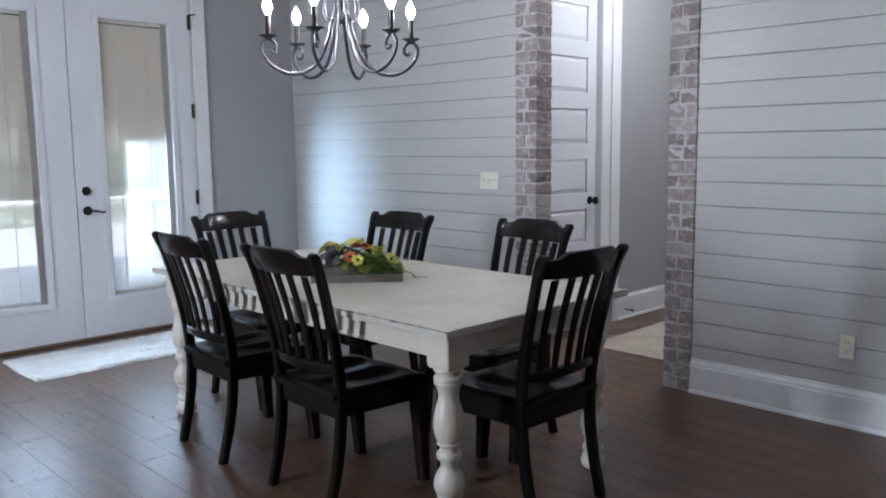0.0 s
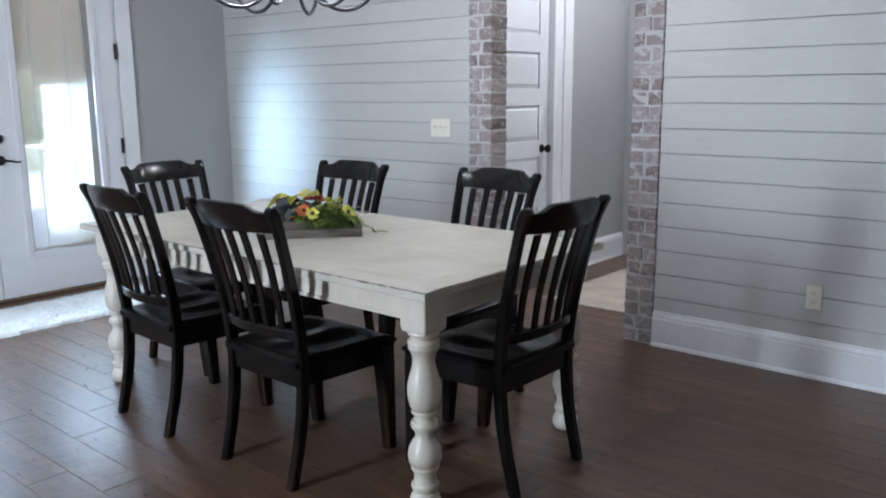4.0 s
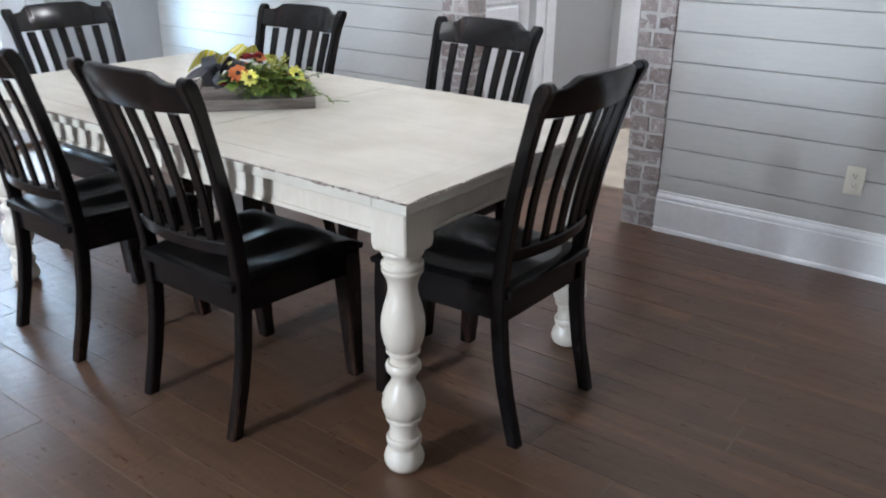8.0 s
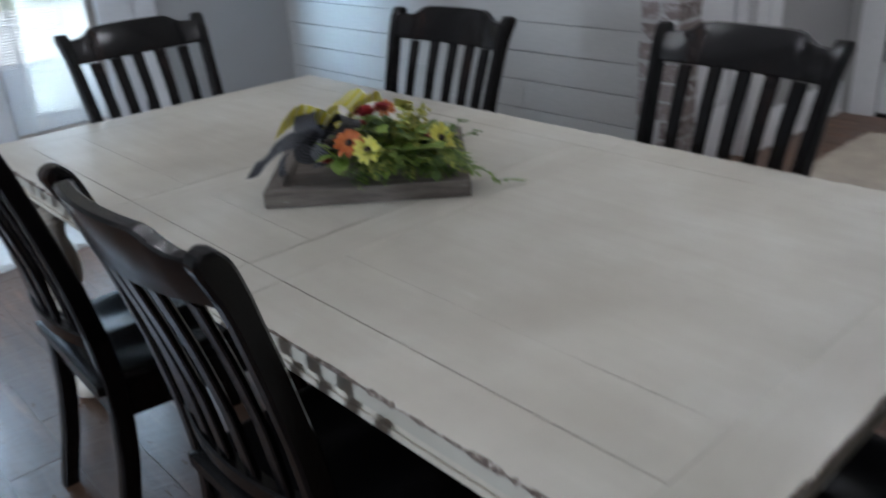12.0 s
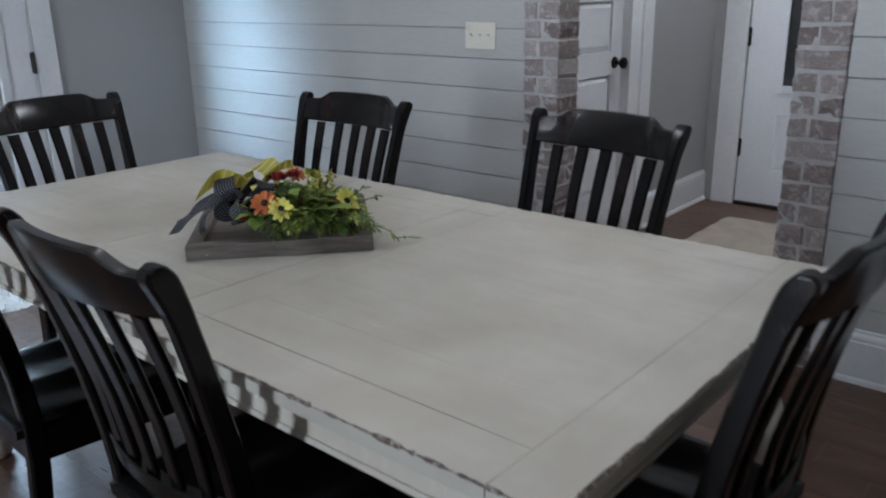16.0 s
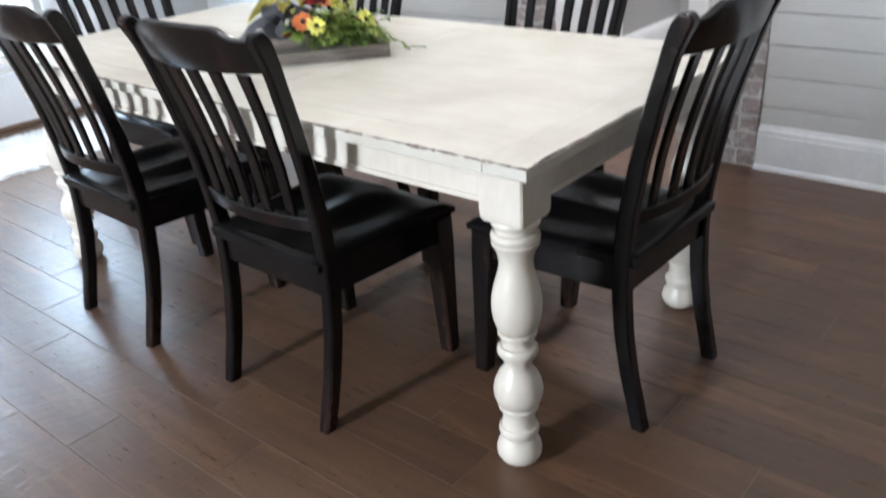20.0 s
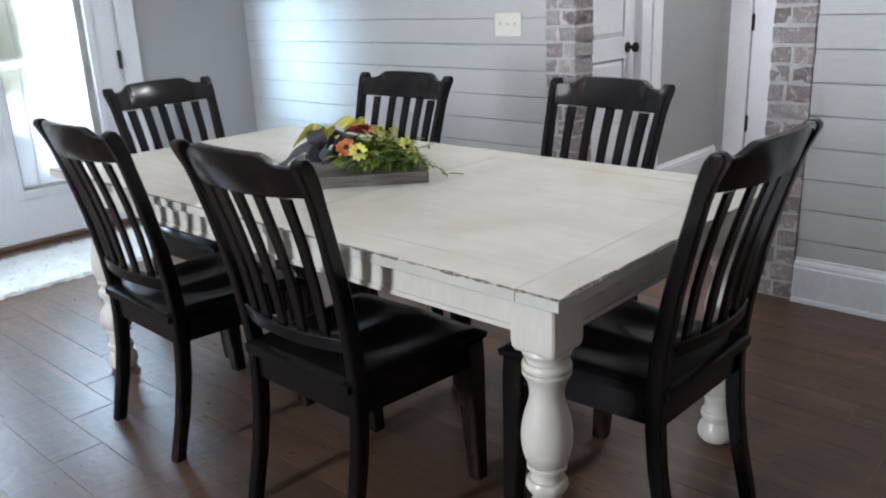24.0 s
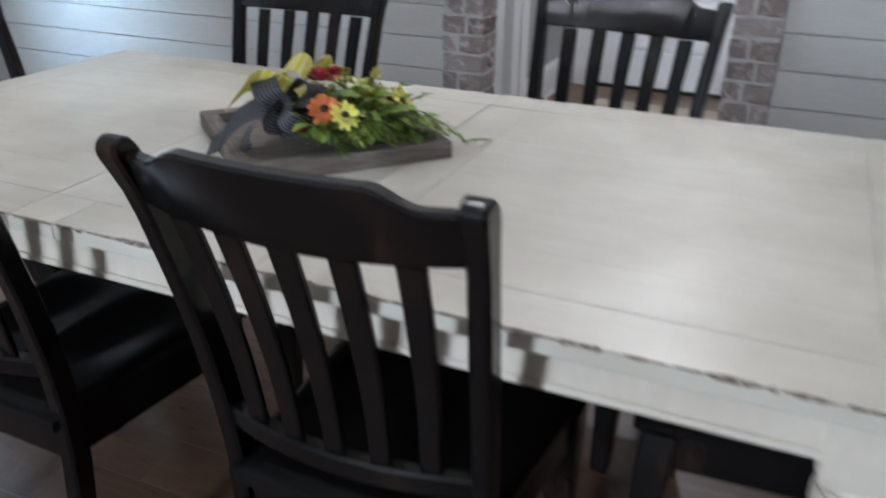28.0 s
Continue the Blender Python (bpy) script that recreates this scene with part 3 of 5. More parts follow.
def rosette(bm, c, axis, r, depth):
    """A round plate standing off along +x (axis 0) or -y (axis 1)."""
    tmp = nb()
    lathe(tmp, [(0, r), (depth * 0.5, r), (depth * 0.8, r * 0.9), (depth, r * 0.72)], 20)
    rot = Matrix.Rotation(radians(90), 4, 'Y') if axis == 0 else Matrix.Rotation(radians(90), 4, 'X')
    bmesh.ops.transform(tmp, matrix=Matrix.Translation(c) @ rot, verts=tmp.verts)
    me = bpy.data.meshes.new("tmp")
    tmp.to_mesh(me)
    tmp.free()
    bm.from_mesh(me)
    bpy.data.meshes.remove(me)
    return bm


def butt_hinge(parent, c, axis, label="dark bronze hinge"):
    bm = nb()
    if axis == 0:
        box(bm, c[0], c[0] + 0.004, c[1] - 0.012, c[1] + 0.012, c[2] - 0.05, c[2] + 0.05)
        tube(bm, [(c[0] + 0.008, c[1], c[2] - 0.055), (c[0] + 0.008, c[1], c[2] + 0.055)], 0.009, 10)
    else:
        box(bm, c[0] - 0.012, c[0] + 0.012, c[1] - 0.004, c[1], c[2] - 0.05, c[2] + 0.05)
        tube(bm, [(c[0], c[1] - 0.008, c[2] - 0.055), (c[0], c[1] - 0.008, c[2] + 0.055)], 0.009, 10)
    return part("hinge", bm, BRONZE, parent, label)


DOOR_X = -4.02


def french_leaf(name, y0, y1, label, hardware):
    d = thing(name, label, "door", kind="structure")
    z0, z1 = 0.024, 2.455
    gz0, gz1 = 0.275, 2.305
    gy0, gy1 = (y0 + 0.19, y1 - 0.14) if hardware else (y0 + 0.14, y1 - 0.20)
    bm = nb()
    for b in ((y0, gy0, z0, z1), (gy1, y1, z0, z1), (gy0, gy1, z0, gz0), (gy0, gy1, gz1, z1)):
        box(bm, DOOR_X - 0.045, DOOR_X, b[0], b[1], b[2], b[3])
    part("door_body", bm, WHITE_DOOR, d)
    bm = nb()
    w = 0.032
    for b in ((gy0 - 0.012, gy0 + w, gz0 - 0.012, gz1 + 0.012), (gy1 - w, gy1 + 0.012, gz0 - 0.012, gz1 + 0.012), (gy0 + w, gy1 - w, gz0 - 0.012, gz0 + w), (gy0 + w, gy1 - w, gz1 - w, gz1 + 0.012)):
        box(bm, DOOR_X + 0.0005, DOOR_X + 0.012, b[0], b[1], b[2], b[3], 0.004)
        box(bm, DOOR_X - 0.055, DOOR_X + 0.0005, max(b[0], gy0 + 0.001), min(b[1], gy1 - 0.001), max(b[2], gz0 + 0.001), min(b[3], gz1 - 0.001))
    part("glazing_frame", bm, WHITE_DOOR, d, "raised white glazing frame")
    a0, a1, c0, c1 = gy0 + w, gy1 - w, gz0 + w, gz1 - w
    for x in (DOOR_X - 0.008, DOOR_X - 0.042):
        p = part("pane", box(nb(), x - 0.002, x + 0.002, a0 - 0.01, a1 + 0.01, c0 - 0.01, c1 + 0.01), GLASS, d)
        p.visible_shadow = False
    # the blind between the panes
    verts, faces = [], []
    step, half, tilt = 0.0135, 0.0094, radians(42)
    dx, dz = half * math.cos(tilt), half * math.sin(tilt)
    s0, s1, k = a0 + 0.014, a1 - 0.046, 0
    z = c0 + 0.02
    while z < c1 - 0.03:
        for yy in (s0, s1):
            sag = 0.0009 * math.sin(z * 9 + yy * 3)
            verts += [(DOOR_X - 0.025 + dx, yy, z + dz + sag), (DOOR_X - 0.025, yy, z + 0.0012 + sag), (DOOR_X - 0.025 - dx, yy, z - dz + sag)]
        faces += [(k, k + 1, k + 4, k + 3), (k + 1, k + 2, k + 5, k + 4)]
        k += 6
        z += step
    me = bpy.data.meshes.new("blind_slats")
    me.from_pydata(verts, [], faces)
    me.materials.append(BLIND_SLAT)
    bl = new("blind_slats", me)
    bl.parent = d
    tagged(bl, "thin half-open blind slats between the panes", kind="stuff")
    part("blind_rail", box(nb(), DOOR_X - 0.034, DOOR_X - 0.016, s0, s1, c1 - 0.024, c1 - 0.002, 0.002), BLIND_SLAT, d, "slim blind head rail")
    part("blind_rail", box(nb(), DOOR_X - 0.032, DOOR_X - 0.018, s0, s1, c0 + 0.002, c0 + 0.013, 0.002), BLIND_SLAT, d, "slim blind bottom rail")
    # edge strips: brown spacer, with the glazing frame's inner shadow put into its colour
    for y_in, y_out in ((a0 + 0.001, s0 - 0.002), (s1 + 0.002, a1 - 0.001)):
        part("blind_edge_strip", box(nb(), DOOR_X - 0.036, DOOR_X - 0.013, y_in, y_out, c0 + 0.001, c1 - 0.001), SPACER_SHADE_TAUPE, d, "taupe spacer strip beside the blind, coloured for the frame's shadow")
    for f in (0.2, 0.72):
        yy = s0 + f * (s1 - s0)
        part("blind_cord", box(nb(), DOOR_X - 0.0165, DOOR_X - 0.0145, yy - 0.003, yy + 0.003, c0 + 0.01, c1 - 0.02), CORD_WHITE, d, "white ladder cord")
    part("blind_slider", box(nb(), DOOR_X + 0.012, DOOR_X + 0.021, gy1 - 0.026, gy1 - 0.010, 1.55, 1.72, 0.003), WHITE_DOOR, d, "white blind slider")
    if hardware:
        h = part("door_handle", rosette(nb(), (DOOR_X, y0 + 0.066, 0.931), 0, 0.032, 0.014), BRONZE, d, "dark bronze lever handle", True)
        pts = smooth_line([(DOOR_X + 0.012, y0 + 0.066, 0.931), (DOOR_X + 0.045, y0 + 0.066, 0.931), (DOOR_X + 0.052, y0 + 0.085, 0.932), (DOOR_X + 0.05, y0 + 0.12, 0.926), (DOOR_X + 0.048, y0 + 0.155, 0.918), (DOOR_X + 0.047, y0 + 0.178, 0.922)], 5)
        part("lever", tube(nb(), pts, 0.008, 10, lambda t: 1.25 - 0.6 * t), BRONZE, h, "", True)
        bolt = part("deadbolt", rosette(nb(), (DOOR_X, y0 + 0.066, 1.071), 0, 0.031, 0.016), BRONZE, d, "dark bronze deadbolt rose", True)
        part("thumb_turn", box(nb(), DOOR_X + 0.016, DOOR_X + 0.032, y0 + 0.061, y0 + 0.071, 1.056, 1.086, 0.003), BRONZE, bolt)
        for z in (0.32, 0.983, 1.64, 2.30):
            butt_hinge(d, (DOOR_X + 0.002, y1 + 0.004, z), 0)
        part("hinge_stop", tube(nb(), [(DOOR_X + 0.012, y1 + 0.004, 2.357), (DOOR_X + 0.03, y1 + 0.01, 2.354), (DOOR_X + 0.05, y1 + 0.04, 2.357)], 0.005, 8), BRONZE, d, "small dark hinge stop")
    else:
        part("astragal", box(nb(), DOOR_X - 0.06, DOOR_X - 0.0455, y1 - 0.02, y1 + 0.03, 0.024, 2.455), WHITE_DOOR, d)
        for z in (0.32, 0.983, 1.64, 2.30):
            butt_hinge(d, (DOOR_X + 0.002, y0 - 0.004, z), 0)
    return d


french_leaf("door_1", -0.572, 0.332, "white fully glazed double-door leaf with an enclosed mini blind", False)
french_leaf("door_2", 0.338, 1.242, "white fully glazed double-door leaf with dark bronze lever and deadbolt", True)


def raised_panel(place, a0, a1, z0, z1, depth, slope, parent, material):
    """A panel with sloped edges; place(a, z, out) gives the point."""
    bm = nb()
    o = [bm.verts.new(place(a, z, -depth)) for a, z in ((a0, z0), (a1, z0), (a1, z1), (a0, z1))]
    i = [bm.verts.new(place(a, z, -0.002)) for a, z in ((a0 + slope, z0 + slope), (a1 - slope, z0 + slope), (a1 - slope, z1 - slope), (a0 + slope, z1 - slope))]
    bk = [bm.verts.new(place(a, z, -depth - 0.004)) for a, z in ((a0, z0), (a1, z0), (a1, z1), (a0, z1))]
    for k in range(4):
        bm.faces.new((o[k], o[(k + 1) % 4], i[(k + 1) % 4], i[k]))
        bm.faces.new((bk[k], bk[(k + 1) % 4], o[(k + 1) % 4], o[k]))
    bm.faces.new(i)
    bm.faces.new(bk[::-1])
    return part("panel", bm, material, parent)


# six-panel door in the hallway, face at x = -1.688
door_3 = thing("door_3", "tall white interior door with six flat stacked panels", "door", kind="structure")
FX = -1.688
bm = nb()
rows = [0.405 + 0.36 * k for k in range(6)]
for a, b in ((2.443, 2.545), (3.11, 3.215)):
    box(bm, FX - 0.04, FX, a, b, 0.01, 2.438)
edges = [0.01] + [q for c in rows for q in (c - 0.122, c + 0.122)] + [2.438]
for a, b in zip(edges[::2], edges[1::2]):
    box(bm, FX - 0.04, FX, 2.545, 3.11, a, b)
part("door_body", bm, WHITE_DOOR, door_3)
for c in rows:
    raised_panel(lambda a, z, o: (FX + o, a, z), 2.545, 3.11, c - 0.122, c + 0.122, 0.014, 0.032, door_3, WHITE_DOOR)
kn = part("door_knob", rosette(nb(), (FX, 3.145, 0.945), 0, 0.030, 0.010), BRONZE, door_3, "dark bronze round door knob", True)
bm = nb()
lathe(bm, [(0, 0.011), (0.022, 0.010), (0.028, 0.020), (0.040, 0.029), (0.052, 0.028), (0.060, 0.018), (0.063, 0.004)], 20)
bmesh.ops.transform(bm, matrix=Matrix.Translation((FX + 0.008, 3.145, 0.945)) @ Matrix.Rotation(radians(90), 4, 'Y'), verts=bm.verts)
part("knob_ball", bm, BRONZE, kn, "", True)
part("door_edge", box(nb(), FX - 0.038, FX - 0.002, 3.2155, 3.2185, 0.01, 2.436), WHITE_DOOR, door_3)

# half-glazed back door, face at y = 4.317
door_4 = thing("door_4", "white back door with a dark glazed upper half and lower panel", "door", kind="structure")
BY = HALL_Y + 0.012
bm = nb()
for b in ((-1.437, -1.240, 0.020, 2.097), (-0.690, -0.493, 0.020, 2.097), (-1.240, -0.690, 0.020, 0.235), (-1.240, -0.690, 0.570, 0.720), (-1.240, -0.690, 1.935, 2.097)):
    box(bm, b[0], b[1], BY, BY + 0.045, b[2], b[3])
part("door_body", bm, WHITE_DOOR, door_4)
raised_panel(lambda a, z, o: (a, BY - o, z), -1.240, -0.975, 0.235, 0.570, 0.013, 0.03, door_4, WHITE_DOOR)
raised_panel(lambda a, z, o: (a, BY - o, z), -0.955, -0.690, 0.235, 0.570, 0.013, 0.03, door_4, WHITE_DOOR)
part("door_mullion", box(nb(), -0.975, -0.955, BY, BY + 0.04, 0.235, 0.57), WHITE_DOOR, door_4)
bm = nb()
for b in ((-1.260, -1.215, 0.700, 1.955), (-0.715, -0.670, 0.700, 1.955), (-1.215, -0.715, 0.700, 0.745), (-1.215, -0.715, 1.910, 1.955)):
    box(bm, b[0], b[1], BY - 0.014, BY - 0.0005, b[2], b[3], 0.004)
part("glazing_frame", bm, WHITE_DOOR, door_4, "raised white glazing frame")
part("pane", box(nb(), -1.235, -0.695, BY + 0.012, BY + 0.018, 0.725, 1.93), DARK_GLASS, door_4, "dark glass pane")
for z in (0.357, 1.02, 1.76):
    butt_hinge(door_4, (-1.437, BY - 0.002, z), 1)

# ---- brick edges of the opening ----


def brick_mesh(lx, ly, lz, seed):
    """A tumbled brick: uneven faces and knocked edges."""
    rng = random.Random(seed)
    bm = nb()
    bmesh.ops.create_cube(bm, size=1.0, matrix=Matrix.Diagonal((lx, ly, lz, 1)))
    bmesh.ops.subdivide_edges(bm, edges=bm.edges[:], cuts=1, use_grid_fill=True)
    bmesh.ops.bevel(bm, geom=[e for e in bm.edges if e.calc_face_angle(0) > 1.0], offset=0.004, segments=1, affect='EDGES')
    for v in bm.verts:
        v.co += Vector((rng.uniform(-1, 1), rng.uniform(-1, 1), rng.uniform(-1, 1))) * 0.0032
    me = bpy.data.meshes.new("brick")
    bm.to_mesh(me)
    bm.free()
    me.materials.append(BRICK)
    return me


COURSE, JOINT = 0.0745, 0.010
BH = COURSE - JOINT
FULL = [brick_mesh(0.165, 0.072, BH, s) for s in range(5)]
HALF = [brick_mesh(0.0775, 0.155, BH, s + 20) for s in range(5)]
WIDE = [brick_mesh(0.095, 0.155, BH, s + 40) for s in range(3)]
SLIM = [brick_mesh(0.060, 0.155, BH, s + 60) for s in range(3)]
rng = random.Random(5)
for col, (x0, x1, inner) in enumerate(((-1.576, -1.409, 1), (-0.491, -0.326, -1))):
    core = box(nb(), x0 + 0.0035, x1 - 0.0035, 2.1815, 2.33, 0, 2.44)
    mortar = tagged(part("brick_edge", core, MORTAR), "whitewashed tumbled brick edge of the opening with pale mortar", "brickwork", kind="structure")
    cx = (x0 + x1) / 2
    for k in range(33):
        z = COURSE * (k + 0.5)
        if z + BH / 2 > 2.44:
            break

        def lay(me, x, y):
            ob = new("brick", me)
            ob.parent = mortar
            ob.matrix_basis = pose(x + rng.uniform(-0.002, 0.002), y + rng.uniform(-0.003, 0.003), z + rng.uniform(-0.0015, 0.0015), rng.uniform(-0.8, 0.8), rng.uniform(-1.1, 1.1), rng.uniform(-0.8, 0.8) + rng.choice((0, 180)))
        pick = rng.random()
        if pick < 0.18:
            lay(rng.choice(FULL), cx, 2.178 + 0.036)
            lay(rng.choice(FULL), cx, 2.178 + 0.036 + 0.082)
        elif pick < 0.45:
            lay(rng.choice(HALF), x0 + 0.039, 2.2555)
            lay(rng.choice(HALF), x1 - 0.039, 2.2555)
        elif (k + col) % 2:
            lay(rng.choice(WIDE), x0 + 0.0475, 2.2555)
            lay(rng.choice(SLIM), x1 - 0.030, 2.2555)
        else:
            lay(rng.choice(SLIM), x0 + 0.030, 2.2555)
            lay(rng.choice(WIDE), x1 - 0.0475, 2.2555)

# ---- outside, beyond the glazed doors ----
ground = part("ground", box(nb(), -300, 300, -300, 300, -0.6, -0.2), GRASS)
tagged(ground, "mown green lawn reaching to the trees", "lawn", kind="structure")
tagged(part("pavement", box(nb(), -13.6, WEST - 0.16, -9.0, 12.0, -0.3, -0.03, 0.01), CONCRETE), "pale concrete patio slab outside the doors", "patio", kind="structure")
porch = thing("porch_roof", "brown timber porch roof over the patio", "porch", kind="structure")
part("roof_deck", box(nb(), -6.3, WEST - 0.16, -5.0, 5.5, 2.62, 2.78), PORCH_WOOD, porch)
part("beam", box(nb(), -6.2, -6.0, -4.9, 5.4, 2.38, 2.62), PORCH_WOOD, porch)
for y in (-4.4, -1.2, 1.95, 5.1):
    part("post", box(nb(), -6.19, -6.01, y - 0.09, y + 0.09, -0.03, 2.38, 0.01), PORCH_WOOD, porch)


def far_tree(x, y, h, seed):
    rng = random.Random(seed)
    t = thing("tree", "leafy green tree standing beyond the lawn", "tree", pose(x, y, -0.2), group="trees beyond the lawn")
    part("trunk", tube(nb(), smooth_line([(0, 0, 0), (0.1, 0.05, h * 0.3), (-0.05, 0.1, h * 0.6), (0.1, 0, h * 0.9)], 4), 0.22, 8, lambda q: 1.15 - 0.85 * q), BARK, t)
    verts, faces = [], []
    for _ in range(900):
        a, e = rng.uniform(0, 6.283), rng.uniform(-1, 1)
        r = h * 0.36 * (0.55 + 0.5 * rng.random()) * (1 + 0.25 * math.sin(3 * a + seed))
        c = Vector((r * math.cos(a) * math.sqrt(1 - e * e), r * math.sin(a) * math.sqrt(1 - e * e), h * 0.62 + r * e * 1.05))
        u = Vector((rng.uniform(-1, 1), rng.uniform(-1, 1), rng.uniform(-1, 1))).normalized()
        w = u.cross(Vector((rng.uniform(-1, 1), rng.uniform(-1, 1), 1))).normalized()
        s, k = rng.uniform(0.14, 0.34), len(verts)
        verts += [c - u * s, c + w * s * 0.6, c + u * s, c - w * s * 0.6]
        faces.append((k, k + 1, k + 2, k + 3))
    me = bpy.data.meshes.new("crown")
    me.from_pydata(verts, [], faces)
    me.materials.append(FOLIAGE_FAR)
    cr = new("crown", me)
    cr.parent = t


for k, (x, y, h) in enumerate(((-24, -6, 8), (-27, 0.5, 9.5), (-23, 6, 7.5), (-29, 12, 10), (-26, -13, 9), (-31, -2, 11), (-30, 18, 9))):
    far_tree(x, y, h, k + 1)

# ---- dining table ----
TL, Y0, Y1, TH, TT = 2.118, -0.018, 1.036, 0.765, 0.027
table = thing("dining_table", "long antique-white painted farmhouse table with chipped edges and turned legs", "table")
rng = random.Random(11)


def edge_board(x0, x1, y0, y1, side, material, e=0.0010):
    """A full-thickness board whose outer top edge (side: -y, +y, +x, -x) is worn in small chips."""
    bm = nb()
    zb, zt = TH - TT, TH
    along_x = side[1] == "y"
    lo, hi = (x0 + e, x1 - e) if along_x else (y0 + e, y1 - e)
    n = max(4, int((hi - lo) / 0.006))
    outer, inner = {"-y": (y0, y1 - e), "+y": (y1, y0 + e), "+x": (x1, x0 + e), "-x": (x0, x1 - e)}[side]
    sgn = 1 if inner > outer else -1
    rows = []
    drift, deep = 0.0, 0.0
    for k in range(n + 1):
        s = lo + (hi - lo) * k / n
        if rng.random() < 0.3:
            deep = rng.choice((0.0015, 0.0024, 0.0034, 0.0045, 0.0062))
        inset, drop = deep + rng.uniform(0, 0.0012), deep * 0.7 + rng.uniform(0, 0.001)
        prof = [(outer, zb + 0.002), (outer, zt - drop - 0.0006), (outer + sgn * inset, zt), (inner, zt), (inner, zb), (outer + sgn * 0.002, zb)]
        rows.append([bm.verts.new((s, d, z) if along_x else (d, s, z)) for d, z in prof])
    m = len(rows[0])
    for a, b in zip(rows, rows[1:]):
        for i in range(m):
            f = bm.faces.new((a[i], a[(i + 1) % m], b[(i + 1) % m], b[i]))
            f.material_index = 1 if i == 1 else 0
    bm.faces.new(rows[0][::-1])
    bm.faces.new(rows[-1])
    return part("board", bm, (material, CHIPPED), table)


XS = [-TL, -2.019, -1.376, -1.277, -0.905, -0.803, -0.096, 0.003]
for a, b, side in ((XS[0], XS[1], "-x"), (XS[6], XS[7], "+x")):
    edge_board(a, b, Y0 + 0.02, Y1 - 0.02, side, TABLE_Y, 0.0)
    lo, hi = (a, b - 0.001) if side == "-x" else (a + 0.001, b)
    edge_board(lo, hi, Y0, Y0 + 0.02, "-y", TABLE_Y, 0.0)
    edge_board(lo, hi, Y1 - 0.02, Y1, "+y", TABLE_Y, 0.0)
YS = [0.083, 0.209, 0.302, 0.43, 0.57, 0.70, 0.81, 0.932]
for a, b in zip(XS[1:6], XS[2:7]):
    cross = b - a < 0.2
    edge_board(a, b, Y0, YS[0], "-y", TABLE_X)
    edge_board(a, b, YS[-1], Y1, "+y", TABLE_X)
    if cross:
        part("board", box(nb(), a + 0.0007, b - 0.0007, YS[0] + 0.0007, YS[-1] - 0.0007, TH - 0.012, TH - 0.0003, 0.0008, 1), TABLE_Y, table)
    else:
        for n, (c, d) in enumerate(zip(YS, YS[1:])):
            lo, hi = c + (0.0010, 0.0004, 0, 0, 0, 0, 0)[n], d - (0.0004, 0, 0, 0, 0, 0.0002, 0.0010)[n]
            part("board", box(nb(), a + 0.0010, b - 0.0010, lo, hi, TH - 0.012, TH - rng.uniform(0, 0.0002)), TABLE_X, table)
part("core", box(nb(), XS[1] + 0.001, XS[6] - 0.001, YS[0] + 0.001, YS[-1] - 0.001, TH - TT + 0.002, TH - 0.0125), JOINT_DARK, table, "dark wooden underside core")
AZ = 0.652
FX0, FX1, FY0, FY1 = -TL + 0.050, -0.048, 0.037, 0.985  # outer faces of the aprons
for x0, x1, y0, y1, bead in ((FX0 + 0.08, FX1 - 0.08, FY0, FY0 + 0.022, (FX0 + 0.08, FX1 - 0.08, FY0 - 0.005, FY0)), (FX0 + 0.08, FX1 - 0.08, FY1 - 0.022, FY1, (FX0 + 0.08, FX1 - 0.08, FY1, FY1 + 0.005)),
                             (FX1 - 0.022, FX1, FY0 + 0.08, FY1 - 0.08, (FX1, FX1 + 0.005, FY0 + 0.08, FY1 - 0.08)), (FX0, FX0 + 0.022, FY0 + 0.08, FY1 - 0.08, (FX0 - 0.005, FX0, FY0 + 0.08, FY1 - 0.08))):
    ap = part("apron", box(nb(), x0, x1, y0, y1, AZ, TH - TT, 0.001, 1), TABLE_LEG, table, "antique-white apron rail")
    part("bead", box(nb(), *bead, AZ, AZ + 0.012, 0.0022, 2), TABLE_LEG, ap)
# turned leg, (height, radius) from the block down to the foot
NECK_TURN = [(0.622, 0.0445), (0.614, 0.0505), (0.608, 0.0520), (0.602, 0.0500), (0.5985, 0.0470), (0.5980, 0.0425), (0.591, 0.0413), (0.5855, 0.0418), (0.5850, 0.0465), (0.580, 0.0505), (0.574, 0.0515), (0.5695, 0.0500), (0.5690, 0.0462), (0.5660, 0.0462), (0.5655, 0.0500), (0.560, 0.0510), (0.554, 0.0488), (0.548, 0.0445), (0.539, 0.0402)]
VASE_TURN = [(0.524, 0.0368), (0.509, 0.0358), (0.492, 0.0388), (0.473, 0.0446), (0.455, 0.0494), (0.434, 0.0532), (0.416, 0.0543), (0.398, 0.0537), (0.380, 0.0510), (0.366, 0.0470), (0.357, 0.0428), (0.3535, 0.0400), (0.3530, 0.0362), (0.3502, 0.0362)]
RING_TURN = [(0.3497, 0.0415), (0.346, 0.0430), (0.341, 0.0425), (0.3385, 0.0400), (0.3380, 0.0355), (0.330, 0.0325), (0.322, 0.0325), (0.314, 0.0350), (0.3135, 0.0405), (0.308, 0.0440), (0.300, 0.0452), (0.292, 0.0435), (0.2865, 0.0400), (0.2860, 0.0345), (0.276, 0.0312), (0.263, 0.0301), (0.252, 0.0342)]
